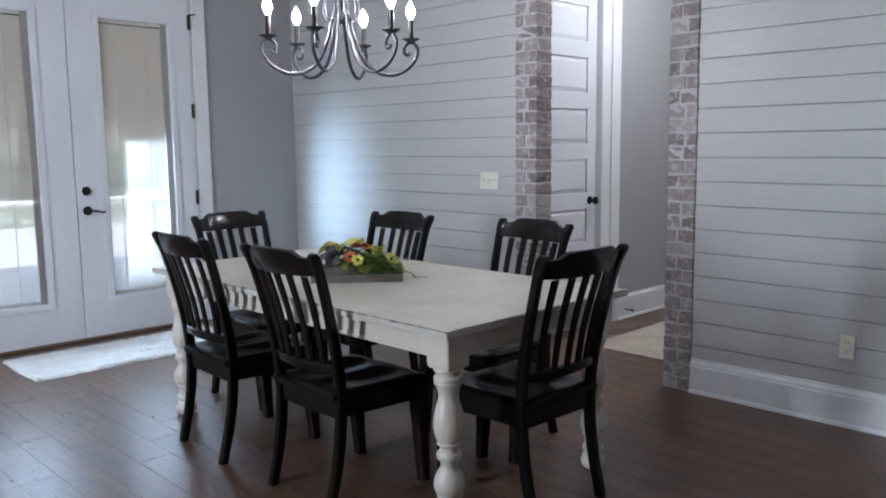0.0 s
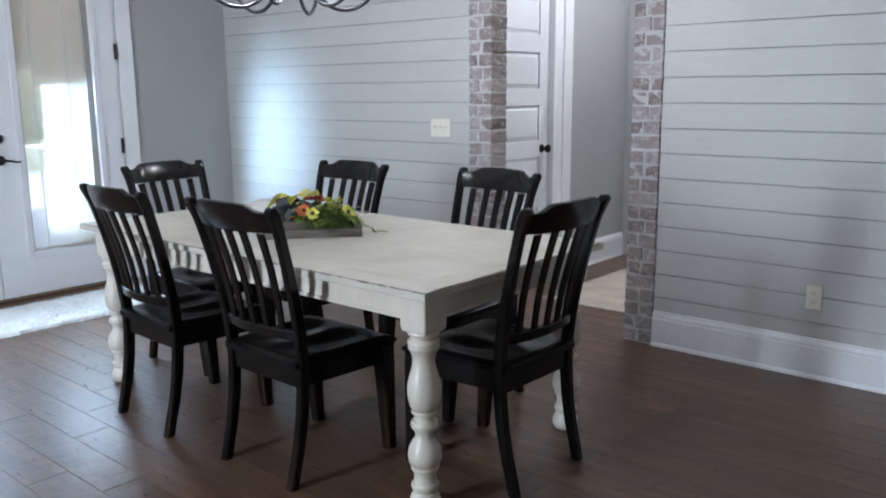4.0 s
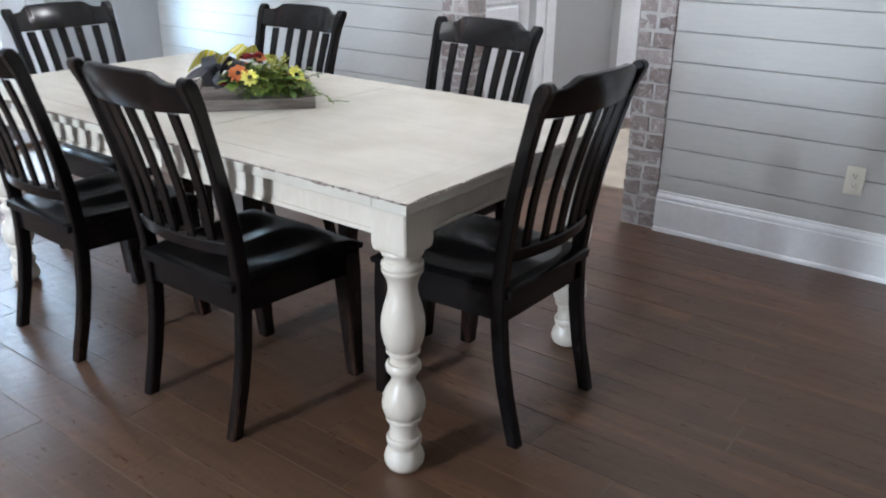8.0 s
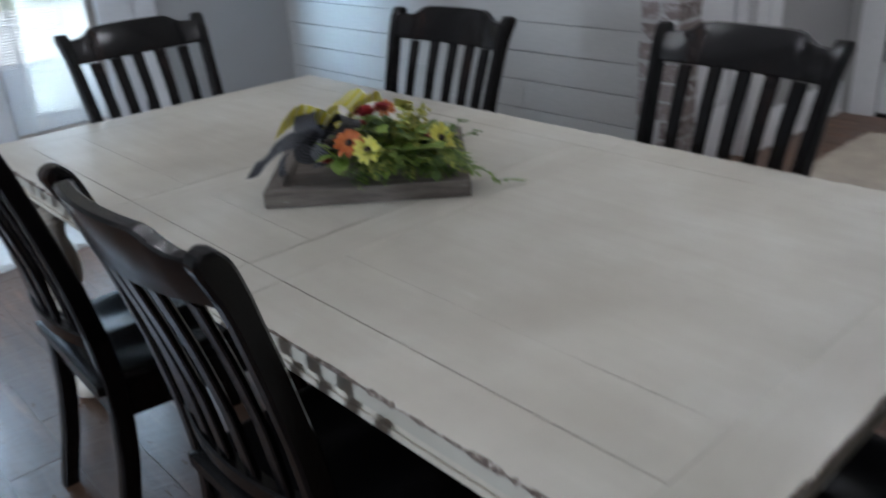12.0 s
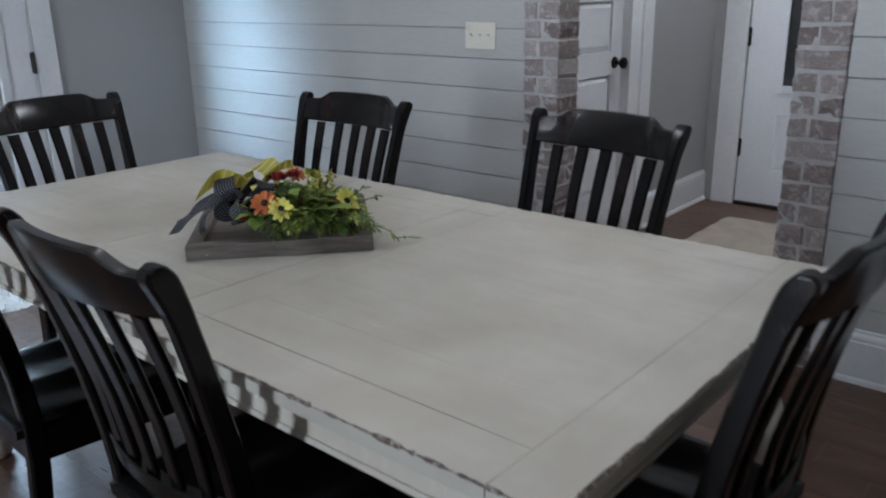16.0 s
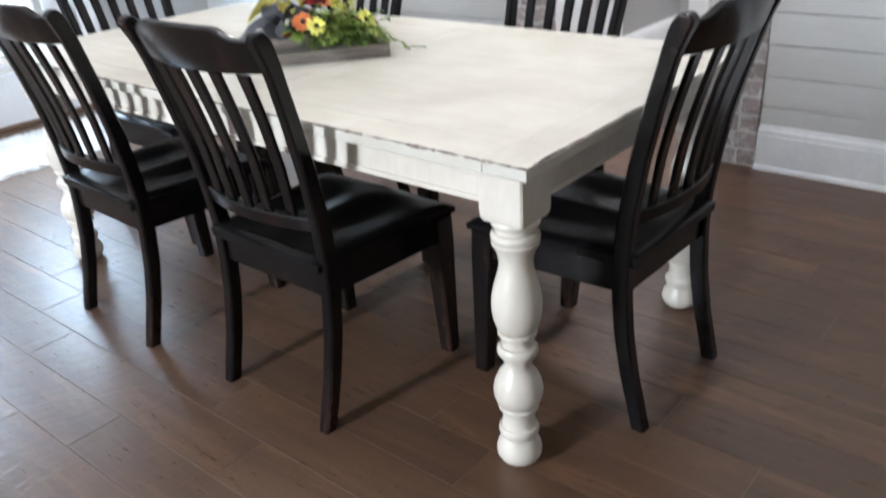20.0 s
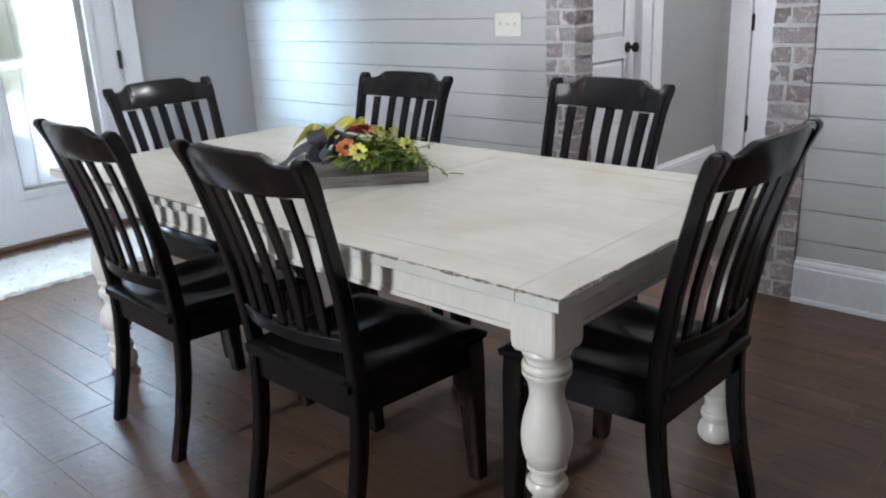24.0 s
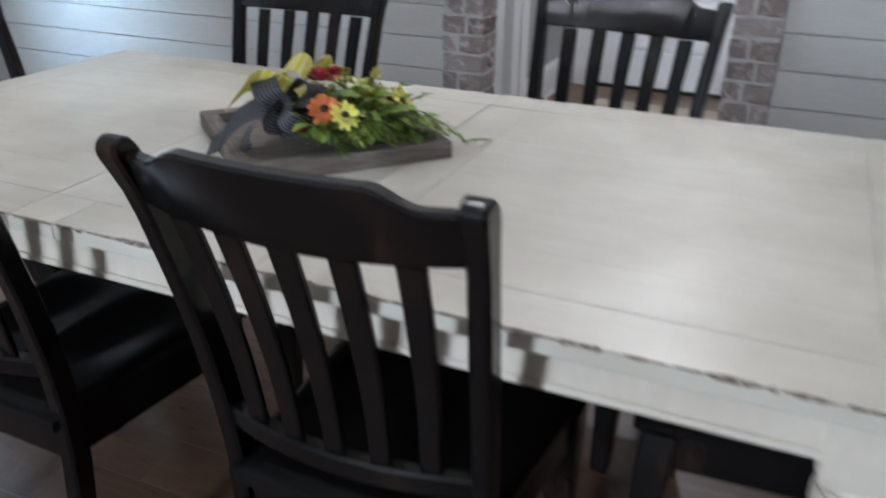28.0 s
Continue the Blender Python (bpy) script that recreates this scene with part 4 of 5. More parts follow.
BALL_TURN = [(0.239, 0.0434), (0.220, 0.0518), (0.198, 0.0558), (0.183, 0.0547), (0.170, 0.0503), (0.1625, 0.0450), (0.1620, 0.0400), (0.1585, 0.0400), (0.1580, 0.0442), (0.1545, 0.0462), (0.149, 0.0456), (0.1455, 0.0430), (0.1450, 0.0390), (0.138, 0.0370), (0.124, 0.0360), (0.109, 0.0368), (0.1005, 0.0385)]
FOOT_TURN = [(0.1000, 0.0430), (0.0965, 0.0450), (0.090, 0.0460), (0.083, 0.0450), (0.0785, 0.0425), (0.0780, 0.0372), (0.0690, 0.0372), (0.0685, 0.0402), (0.061, 0.0432), (0.050, 0.0488), (0.035, 0.0522), (0.021, 0.0508), (0.009, 0.0440), (0.002, 0.0340), (0.0, 0.0290)]
PROF = NECK_TURN + VASE_TURN + RING_TURN + BALL_TURN + FOOT_TURN
LB = 0.053
for x, y in ((-0.093, 0.082), (-TL + 0.095, 0.082), (-0.093, 0.940), (-TL + 0.095, 0.940)):
    leg = part("leg", lathe(nb(), PROF[::-1], 40, (x, y, 0)), TABLE_LEG, table, "turned antique-white leg", True, sharp=30)
    bm = nb()
    c = 0.004
    rings = []
    for z, s in ((0.6085, 0.036), (0.6125, 0.0475), (0.620, 0.0515), (0.633, LB), (TH - TT - 0.0005, LB)):
        rings.append([bm.verts.new((x + dx, y + dy, z)) for dx, dy in ((s, -s + c), (s, s - c), (s - c, s), (-s + c, s), (-s, s - c), (-s, -s + c), (-s + c, -s), (s - c, -s))])
    for a, b in zip(rings, rings[1:]):
        for k in range(8):
            bm.faces.new((a[k], a[(k + 1) % 8], b[(k + 1) % 8], b[k]))
    bm.faces.new(rings[0][::-1])
    bm.faces.new(rings[-1])
    part("leg_block", bm, TABLE_LEG, leg, "square block of the turned leg")

# ---- dining chairs ----
LEAN_LINE = [(0.0, 0.0), (0.06, 0.014), (0.14, 0.034), (0.25, 0.053), (0.36, 0.062), (0.46, 0.061), (0.56, 0.050), (0.68, 0.028), (0.80, -0.001), (0.90, -0.029), (0.985, -0.056)]


def lean(z):
    zs, ys = [p[0] for p in LEAN_LINE], [p[1] for p in LEAN_LINE]
    return float(np.interp(z, zs, ys))


def post_x(z):
    return float(np.interp(z, [0, 0.2, 0.44, 0.75, 0.985], [0.192, 0.195, 0.199, 0.212, 0.227]))


def bow(x, amount, half):
    return -amount * (1 - (x / half) ** 2)


def bent_rail(bm, half, stations, top, low, z_ref, thick, amount, chamfer=0.004):
    """A back rail bowed away from the sitter, following the lean of the back."""
    rings = []
    for k in range(stations + 1):
        u = -1 + 2 * k / stations
        x = u * half
        zt, zl = top(u), low(u)
        q = []
        for z, dy in ((zl + chamfer, -thick), (zt - chamfer, -thick), (zt, -thick + chamfer), (zt, thick - chamfer), (zt - chamfer, thick), (zl + chamfer, thick), (zl, thick - chamfer), (zl, -thick + chamfer)):
            q.append(bm.verts.new((x, lean(z) + bow(x, amount, half) + dy, z)))
        rings.append(q)
    for a, b in zip(rings, rings[1:]):
        for i in range(8):
            bm.faces.new((a[i], a[(i + 1) % 8], b[(i + 1) % 8], b[i]))
    bm.faces.new(rings[0][::-1])
    bm.faces.new(rings[-1])
    return bm


def step(a, b, x):
    t = min(1, max(0, (x - a) / (b - a)))
    return t * t * (3 - 2 * t)


def seat_mesh():
    """Saddle seat: two shallow hollows, a low ridge between, rolled edges."""
    bm = nb()
    nx, ny = 28, 24
    top, bot = [], []
    for j in range(ny + 1):
        v = j / ny
        y = 0.028 + v * 0.452
        half = 0.202 + 0.041 * v
        tr, br = [], []
        for i in range(nx + 1):
            u = -1 + 2 * i / nx
            edge = min(1 - abs(u), v * 2.2, (1 - v) * 2.2)
            roll = -0.010 * (1 - min(1, edge / 0.08)) ** 2
            hollow = math.exp(-((abs(u) - 0.42) / 0.30) ** 2) * math.exp(-((v - 0.55) / 0.30) ** 2)
            z = 0.458 - 0.017 * hollow + roll - 0.006 * step(0.8, 1.0, v)
            yy = y + (0.012 * (1 - u * u) if j == ny else 0)
            tr.append(bm.verts.new((u * half, yy, z)))
            br.append(bm.verts.new((u * (half - 0.004), y, 0.426)))
        top.append(tr)
        bot.append(br)
    for j in range(ny):
        for i in range(nx):
            bm.faces.new((top[j][i], top[j][i + 1], top[j + 1][i + 1], top[j + 1][i]))
    rim_t = [top[0][i] for i in range(nx + 1)] + [top[j][nx] for j in range(1, ny + 1)] + [top[ny][i] for i in range(nx - 1, -1, -1)] + [top[j][0] for j in range(ny - 1, 0, -1)]
    rim_b = [bot[0][i] for i in range(nx + 1)] + [bot[j][nx] for j in range(1, ny + 1)] + [bot[ny][i] for i in range(nx - 1, -1, -1)] + [bot[j][0] for j in range(ny - 1, 0, -1)]
    n = len(rim_t)
    for k in range(n):
        bm.faces.new((rim_b[k], rim_b[(k + 1) % n], rim_t[(k + 1) % n], rim_t[k]))
    bm.faces.new(rim_b[::-1])
    used = set(rim_b)
    for row in bot:
        for v in row:
            if v not in used:
                bm.verts.remove(v)
    return bm


def dining_chair(m, label):
    ch = thing("dining_chair", label, "chair", m, group="chairs round the table")
    part("seat", seat_mesh(), SEAT_WOOD, ch, "black scooped wooden seat", True)
    for s in (-1, 1):
        st = []
        for z in [0.958 * k / 28 for k in range(29)] + [0.966, 0.974, 0.981, 0.987, 0.991, 0.9935]:
            depth = float(np.interp(z, [0, 0.1, 0.35, 0.5, 0.9, 0.95, 0.972, 0.981, 0.987, 0.991, 0.9935], [0.0185, 0.0195, 0.0215, 0.0215, 0.0185, 0.0215, 0.0225, 0.0200, 0.0160, 0.012, 0.006]))
            wide = float(np.interp(z, [0, 0.3, 0.5, 0.93, 0.97, 0.99, 0.9935], [0.0170, 0.0165, 0.0150, 0.0140, 0.0160, 0.0160, 0.0145]))
            back = -0.006 * step(0.93, 0.985, z)
            st.append((s * post_x(z), lean(z) + back, z, wide, depth))
        part("back_post", bar(nb(), st, 0.005), BLACK_WOOD, ch)
        st = [(s * float(np.interp(z, [0, 0.43], [0.208, 0.211])), float(np.interp(z, [0, 0.43], [0.464, 0.436])), z, float(np.interp(z, [0, 0.1, 0.36, 0.43], [0.0205, 0.0230, 0.0305, 0.0305])), float(np.interp(z, [0, 0.1, 0.36, 0.43], [0.0205, 0.0230, 0.0305, 0.0305]))) for z in (0, 0.004, 0.1, 0.2, 0.3, 0.36, 0.426)]
        part("front_leg", bar(nb(), st, 0.004), BLACK_WOOD, ch)
        bm = nb()
        a = [(s * 0.193, 0.070), (s * 0.222, 0.42)]
        q = []
        for x, y in a:
            q.append([bm.verts.new((x + dx, y, z)) for dx, z in ((-0.009, 0.358), (0.009, 0.358), (0.009, 0.426), (-0.009, 0.426))])
        for k in range(4):
            bm.faces.new((q[0][k], q[0][(k + 1) % 4], q[1][(k + 1) % 4], q[1][k]))
        bm.faces.new(q[0][::-1])
        bm.faces.new(q[1])
        part("side_rail", bm, BLACK_WOOD, ch)
    part("front_rail", box(nb(), -0.19, 0.19, 0.434, 0.452, 0.362, 0.426, 0.002, 1), BLACK_WOOD, ch)
    bm = box(nb(), -0.182, 0.182, 0.052, 0.070, 0.350, 0.426, 0.002, 1)
    box(bm, -0.18, 0.18, 0.0495, 0.0518, 0.408, 0.418)
    part("rear_rail", bm, BLACK_WOOD, ch, "rear seat rail with a moulded line")
    part("crest_rail", bent_rail(nb(), 0.214, 44, lambda u: 0.974 + 0.022 * (1 - step(0.54, 0.80, abs(u))) + 0.004 * (1 - u * u), lambda u: 0.901 + 0.006 * u * u, 0.9, 0.0125, 0.040), BLACK_WOOD, ch, "shaped crest rail with a raised middle", True)
    part("lower_rail", bent_rail(nb(), 0.194, 24, lambda u: 0.561, lambda u: 0.524, 0.55, 0.0135, 0.034), BLACK_WOOD, ch, "", True)
    for i in range(5):
        u = (i - 2) * 0.348
        bm = nb()
        rings = []
        for k in range(9):
            z = 0.555 + (0.900 - 0.555) * k / 8
            half = float(np.interp(z, [0.565, 0.900], [0.194, 0.214]))
            x = u * half
            y = lean(z) + bow(x, float(np.interp(z, [0.565, 0.900], [0.034, 0.040])), half) + 0.004 * math.sin(math.pi * k / 8)
            w = float(np.interp(z, [0.565, 0.72, 0.900], [0.0150, 0.0168, 0.0185]))
            rings.append([bm.verts.new((x + dx, y + dy, z)) for dx, dy in ((w, -0.003), (w, 0.003), (w - 0.003, 0.006), (-w + 0.003, 0.006), (-w, 0.003), (-w, -0.003), (-w + 0.003, -0.006), (w - 0.003, -0.006))])
        for a, b in zip(rings, rings[1:]):
            for k in range(8):
                bm.faces.new((a[k], a[(k + 1) % 8], b[(k + 1) % 8], b[k]))
        bm.faces.new(rings[0][::-1])
        bm.faces.new(rings[-1])
        part("back_slat", bm, BLACK_WOOD, ch)
    return ch


CHAIR_LABEL = "black rubbed wooden slat-back dining chair tucked under the table"
chair = dining_chair(pose(-0.732, -0.107, 0, 0, 0, -0.3), CHAIR_LABEL)
for x, y, rz in ((-1.464, -0.130, -1.8), (0.089, 0.530, 88.3), (-2.250, 0.548, -84.5), (-1.529, 1.096, 180.0), (-0.667, 1.183, 173.5)):
    copy_thing(chair, pose(x, y, 0, 0, 0, rz))

# ---- tray with flowers on the table ----
TRAY = pose(-1.121, 0.522, TH + 0.0005, 0, 0, 48.7)
tray = thing("wooden_tray", "low square tray of weathered grey-brown wood", "tray", TRAY)
part("tray_floor", box(nb(), -0.168, 0.168, -0.162, 0.162, 0.003, 0.012), TRAY_WOOD, tray)
for b in ((-0.203, 0.203, -0.200, -0.166), (-0.203, 0.203, 0.166, 0.200)):
    part("tray_rail", box(nb(), *b, 0.0, 0.033, 0.002, 2), TRAY_WOOD, tray)
for b in ((-0.203, -0.169, -0.1655, 0.1655), (0.169, 0.203, -0.1655, 0.1655)):
    part("tray_rail", box(nb(), *b, 0.0, 0.0325, 0.002, 2), TRAY_WOOD_ACROSS, tray)

flowers = thing("flower_arrangement", "artificial autumn flower arrangement with greenery and ribbon bow", "flowers", TRAY @ pose(0, 0.020, 0.013))
FZ = -(TH + 0.0135)
frng = random.Random(3)


POINTED = ((0.0, 0.08), (0.35, 1.0), (0.7, 0.75), (1.0, 0.02))
OVAL = ((0.0, 0.15), (0.3, 0.9), (0.65, 1.0), (1.0, 0.12))
BLUNT = ((0.0, 0.35), (0.4, 0.85), (0.8, 1.0), (1.0, 0.55))


def leaf(verts, faces, base, d, up, length, width, fold=0.25, droop=0.2, shape=POINTED):
    """A leaf or petal of six faces, folded along its rib and drooping at the tip."""
    d = d.normalized()
    side = d.cross(up)
    if side.length < 1e-3:
        side = d.cross(Vector((1, 0, 0.1)))
    side.normalize()
    n = side.cross(d)
    k = len(verts)
    for t, w in shape:
        c = base + d * (length * t) - n * (droop * length * t * t)
        for s in (-1, 0, 1):
            verts.append(c + side * (s * width * 0.5 * w) + n * (abs(s) * fold * width * 0.5 * w))
    for r in range(3):
        a, b = k + 3 * r, k + 3 * r + 3
        faces.append((a, a + 1, b + 1, b))
        faces.append((a + 1, a + 2, b + 2, b + 1))


def leaf_part(name, verts, faces, material, label):
    me = bpy.data.meshes.new(name)
    me.from_pydata([tuple(v) for v in verts], [], faces)
    me.materials.append(material)
    for p in me.polygons:
        p.use_smooth = True
    ob = new(name, me)
    ob.parent = flowers
    return tagged(ob, label)


def spray(root, tip, n, length, width, material, label, name="leaf_spray", spread=0.9, bend=0.03, shape=POINTED):
    """A stem with leaves in pairs."""
    root, tip = Vector(root), Vector(tip)
    mid = (root + tip) / 2 + Vector((frng.uniform(-1, 1), frng.uniform(-1, 1), 0.6)) * bend
    line = smooth_line([root, mid, tip], 6)
    verts, faces = [], []
    for i in range(n):
        q = 0.2 + 0.8 * (i + 1) / n
        j = min(len(line) - 2, int(q * (len(line) - 1)))
        p = line[j]
        d = (line[j + 1] - line[max(j - 1, 0)]).normalized()
        o = d.cross(Vector((frng.uniform(-0.5, 0.5), frng.uniform(-0.5, 0.5), 1))).normalized()
        for s in ((-1, 1) if i < n - 1 else (0,)):
            dirn = d * 0.7 + o * s * spread + Vector((frng.uniform(-0.25, 0.25), frng.uniform(-0.25, 0.25), frng.uniform(-0.1, 0.45)))
            leaf(verts, faces, p, dirn, Vector((0, 0, 1)), length * frng.uniform(0.75, 1.15), width * frng.uniform(0.8, 1.1), 0.3, frng.uniform(0.05, 0.35), shape)
    ob = leaf_part(name, verts, faces, material, label)
    st = part("stem", tube(nb(), line, 0.0012, 5), STEM_GREEN, ob)
    return ob


def daisy(c, aim, r, petal, label, petals=13, eye=0.27):
    c, aim = Vector(c), Vector(aim).normalized()
    verts, faces = [], []
    a = aim.cross(Vector((0.2, 0.1, 1))).normalized()
    b = aim.cross(a)
    for ring, (rr, off, lift) in enumerate(((1.0, 0.0, 0.0), (0.8, 0.5, 0.12))):
        for k in range(petals):
            t = 2 * math.pi * (k + off) / petals + frng.uniform(-0.06, 0.06)
            d = a * math.cos(t) + b * math.sin(t) + aim * (0.22 + lift)
            leaf(verts, faces, c + d * r * 0.16, d + aim * frng.uniform(-0.12, 0.16), aim, r * rr * frng.uniform(0.78, 1.02), r * frng.uniform(0.34, 0.44), 0.35, frng.uniform(-0.15, 0.4), BLUNT)
    ob = leaf_part("flower", verts, faces, petal, label)
    bm = nb()
    bmesh.ops.create_uvsphere(bm, u_segments=12, v_segments=8, radius=r * eye)
    bmesh.ops.transform(bm, matrix=Matrix.Translation(c + aim * r * 0.14) @ aim.to_track_quat('Z', 'Y').to_matrix().to_4x4() @ Matrix.Diagonal((1, 1, 0.55, 1)), verts=bm.verts)
    part("flower_eye", bm, FLOWER_EYE, ob, "dark domed flower centre", True)
    return ob


def at(a, b, z):
    return (a, b, z + FZ)


TOWARD = (0.1, -0.75, 0.62)
daisy(at(0.004, -0.178, 0.860), TOWARD, 0.027, PETAL_YELLOW, "pale yellow daisy with a dark eye", 11)
daisy(at(-0.031, -0.165, 0.872), (-0.15, -0.75, 0.6), 0.029, PETAL_ORANGE, "orange daisy with a dark eye", 11)
daisy(at(0.150, -0.095, 0.850), (0.55, -0.55, 0.6), 0.031, PETAL_YELLOW, "pale yellow daisy facing sideways", 11)
daisy(at(0.035, 0.01, 0.893), (0.3, -0.5, 0.8), 0.022, PETAL_ORANGE, "small rusty orange daisy", 11)
daisy(at(0.072, 0.09, 0.875), (0.3, 0.6, 0.7), 0.025, PETAL_YELLOW, "yellow daisy on the far side", 11)


def rose(c, r, material, label):
    c = Vector(c)
    verts, faces = [], []
    for ring in range(4):
        n = 4 + ring * 2
        for k in range(n):
            t = 2 * math.pi * (k + 0.5 * ring) / n
            d = Vector((math.cos(t), math.sin(t), 1.5 - 0.42 * ring))
            leaf(verts, faces, c + Vector((math.cos(t), math.sin(t), 0)) * r * 0.16 * ring + Vector((0, 0, frng.uniform(-0.12, 0.12) * r)), d + Vector((frng.uniform(-0.3, 0.3), frng.uniform(-0.3, 0.3), 0)), Vector((0, 0, 1)), r * 0.72, r * 0.52, 0.5, -0.15, BLUNT)
    return leaf_part("flower", verts, faces, material, label)


rose(at(-0.002, -0.06, 0.902), 0.023, PETAL_RED, "deep red small blossom")
rose(at(0.030, -0.04, 0.905), 0.019, PETAL_RED, "deep red small blossom")
rose(at(-0.018, -0.085, 0.886), 0.016, PETAL_RED, "deep red small blossom")
rose(at(0.136, -0.070, 0.846), 0.018, PETAL_RED, "deep red small blossom")
rose(at(-0.080, -0.172, 0.838), 0.014, PETAL_RED, "bright red small bud")
rose(at(0.030, 0.055, 0.886), 0.018, PETAL_RED, "deep red small blossom")

# greenery: roots near the middle of the tray, sprays fanning to the right and the front
mats = (LEAF_DARK, LEAF_MID, LEAF_DARK, LEAF_LIGHT, LEAF_MID)
for k in range(74):
    a = frng.uniform(-0.070, 0.178)
    b = frng.uniform(-0.200, 0.13)
    z = 0.862 - 0.34 * max(a - 0.06, 0) - 0.20 * max(-b - 0.13, 0) - 0.12 * max(b, 0) + frng.uniform(-0.045, 0.010)
    spray(at(0.045 + 0.4 * a, -0.04 + 0.4 * b, 0.800), at(a, b, z), frng.randint(4, 6), 0.030, 0.018, mats[k % 5], "leafy green spray", shape=OVAL)
# fern-like fringe over the front and right rails
for k in range(34):
    a = -0.035 + 0.0075 * k + frng.uniform(-0.008, 0.008)
    spray(at(a * 0.8 + 0.02, -0.13, 0.818 + frng.uniform(0, 0.03)), at(a, -0.205 + frng.uniform(-0.018, 0.012), 0.804 + frng.uniform(-0.014, 0.03)), 8, 0.016, 0.0055, mats[1 + k % 3], "fine feathery fern spray", "fern_spray", 1.0, 0.015)
for k in range(6):
    b = -0.17 + 0.045 * k
    spray(at(0.13, b * 0.7, 0.815), at(0.186 + frng.uniform(-0.01, 0.02), b, 0.802 + frng.uniform(-0.015, 0.025)), 6, 0.022, 0.011, mats[k % 5], "leafy green spray", shape=OVAL)
# larger single leaves
for a, b, z in ((0.045, -0.17, 0.838), (0.066, -0.178, 0.846), (0.092, -0.182, 0.838), (0.118, -0.170, 0.834), (0.145, -0.150, 0.822), (0.108, -0.160, 0.848), (0.05, -0.10, 0.880), (0.09, -0.12, 0.862), (0.02, -0.13, 0.878), (0.128, -0.120, 0.846), (-0.06, -0.18, 0.845), (-0.045, -0.19, 0.832)):
    spray(at(a * 0.9, b + 0.04, z - 0.035), at(a, b, z), 3, 0.047, 0.026, LEAF_MID, "broad green leaves", shape=OVAL)
# upright yellow-green sprigs with berries
for a, b, z in ((0.118, -0.045, 0.905), (0.092, -0.065, 0.890), (0.110, -0.075, 0.872), (0.075, 0.02, 0.888), (0.055, -0.095, 0.884)):
    sp = spray(at(a * 0.8, b + 0.02, 0.815), at(a, b, z), 6, 0.022, 0.011, LEAF_LIGHT, "yellow-green sprig", "sprig", 0.7, 0.01, shape=OVAL)
    bm = nb()
    for k in range(26):
        q = frng.uniform(0.35, 1.0)
        c = Vector(at(a * (0.8 + 0.2 * q), b + 0.02 * (1 - q), 0.815 + (z - 0.815) * q)) + Vector((frng.uniform(-1, 1), frng.uniform(-1, 1), frng.uniform(-0.4, 0.6))) * 0.017
        bmesh.ops.create_icosphere(bm, subdivisions=1, radius=frng.uniform(0.003, 0.0048), matrix=Matrix.Translation(c))
    part("seed_head", bm, BERRY, sp, "knobbly yellow-green seed head", True)
# trailing tendril on the table and a curled sprig at the back corner
spray(at(0.20, -0.13, 0.803), at(0.262, -0.165, 0.7735), 4, 0.018, 0.009, LEAF_MID, "thin trailing tendril", "tendril", 0.8, 0.012)
spray(at(0.255, -0.163, 0.7745), at(0.312, -0.172, 0.7725), 5, 0.014, 0.006, LEAF_MID, "thin trailing tendril", "tendril", 0.9, 0.006)
spray(at(0.15, -0.03, 0.815), at(0.225, -0.015, 0.832), 4, 0.020, 0.011, LEAF_DARK, "dark curled leaf sprig", "tendril", 0.9, 0.035)
spray(at(0.15, -0.01, 0.81), at(0.205, 0.0, 0.856), 4, 0.018, 0.011, LEAF_DARK, "dark curled leaf sprig", "tendril", 0.9, 0.03)
spray(at(0.15, -0.12, 0.815), at(0.205, -0.175, 0.795), 6, 0.020, 0.009, LEAF_MID, "thin trailing tendril", "tendril", 0.8, 0.03)


def ribbon(line, wdir, width, material, label, name="ribbon_loop", curl=0.0, fork=0.0, taper=0.0):
    """A flat ribbon along a smooth line; UV runs along it."""
    line = smooth_line([at(*p) for p in line], 7)
    bm = nb()
    uv = bm.loops.layers.uv.new("ribbon")
    rows, run, d0 = [], [0.0], None
    for i, p in enumerate(line):
        if i:
            run.append(run[-1] + (p - line[i - 1]).length)
        q = i / (len(line) - 1)
        w = Vector(wdir).lerp(Vector((wdir[0] + curl, wdir[1], wdir[2] + curl)), q).normalized()
        cut = fork * (q > 0.999)
        on = (p - line[i - 1]).normalized() if i else Vector((0, 0, 0))
        rows.append([bm.verts.new(p + w * (s * width * (1 - taper * q) / 2) - on * cut * (1 - abs(s)) + Vector((0, 0, 0.0022 * math.sin(9 * q + 2 * s)))) for s in (-1, -0.5, 0, 0.5, 1)])
    for i in range(len(rows) - 1):
        for k in range(4):
            f = bm.faces.new((rows[i][k], rows[i][k + 1], rows[i + 1][k + 1], rows[i + 1][k]))
            for lp, (ii, kk) in zip(f.loops, ((i, k), (i, k + 1), (i + 1, k + 1), (i + 1, k))):
                lp[uv].uv = (run[ii] * 10, (kk / 4) * width * 10)
    bmesh.ops.solidify(bm, geom=bm.faces[:], thickness=0.0008)
    return part(name, bm, material, flowers, label, True)


# the bow: yellow striped loops behind, black checked loops and tails in front
YELLOW_LOOP, CHECK_LOOP, CHECK_TAIL = "yellow ribbon loop with white stripes", "black and white checked ribbon loop", "black checked ribbon tail with a forked end"
ribbon([(-0.080, -0.080, 0.884), (-0.106, -0.076, 0.906), (-0.134, -0.078, 0.914), (-0.160, -0.086, 0.904), (-0.182, -0.094, 0.884)], (0.40, -0.45, 0.75), 0.060, RIBBON_YELLOW, YELLOW_LOOP, "ribbon_loop")
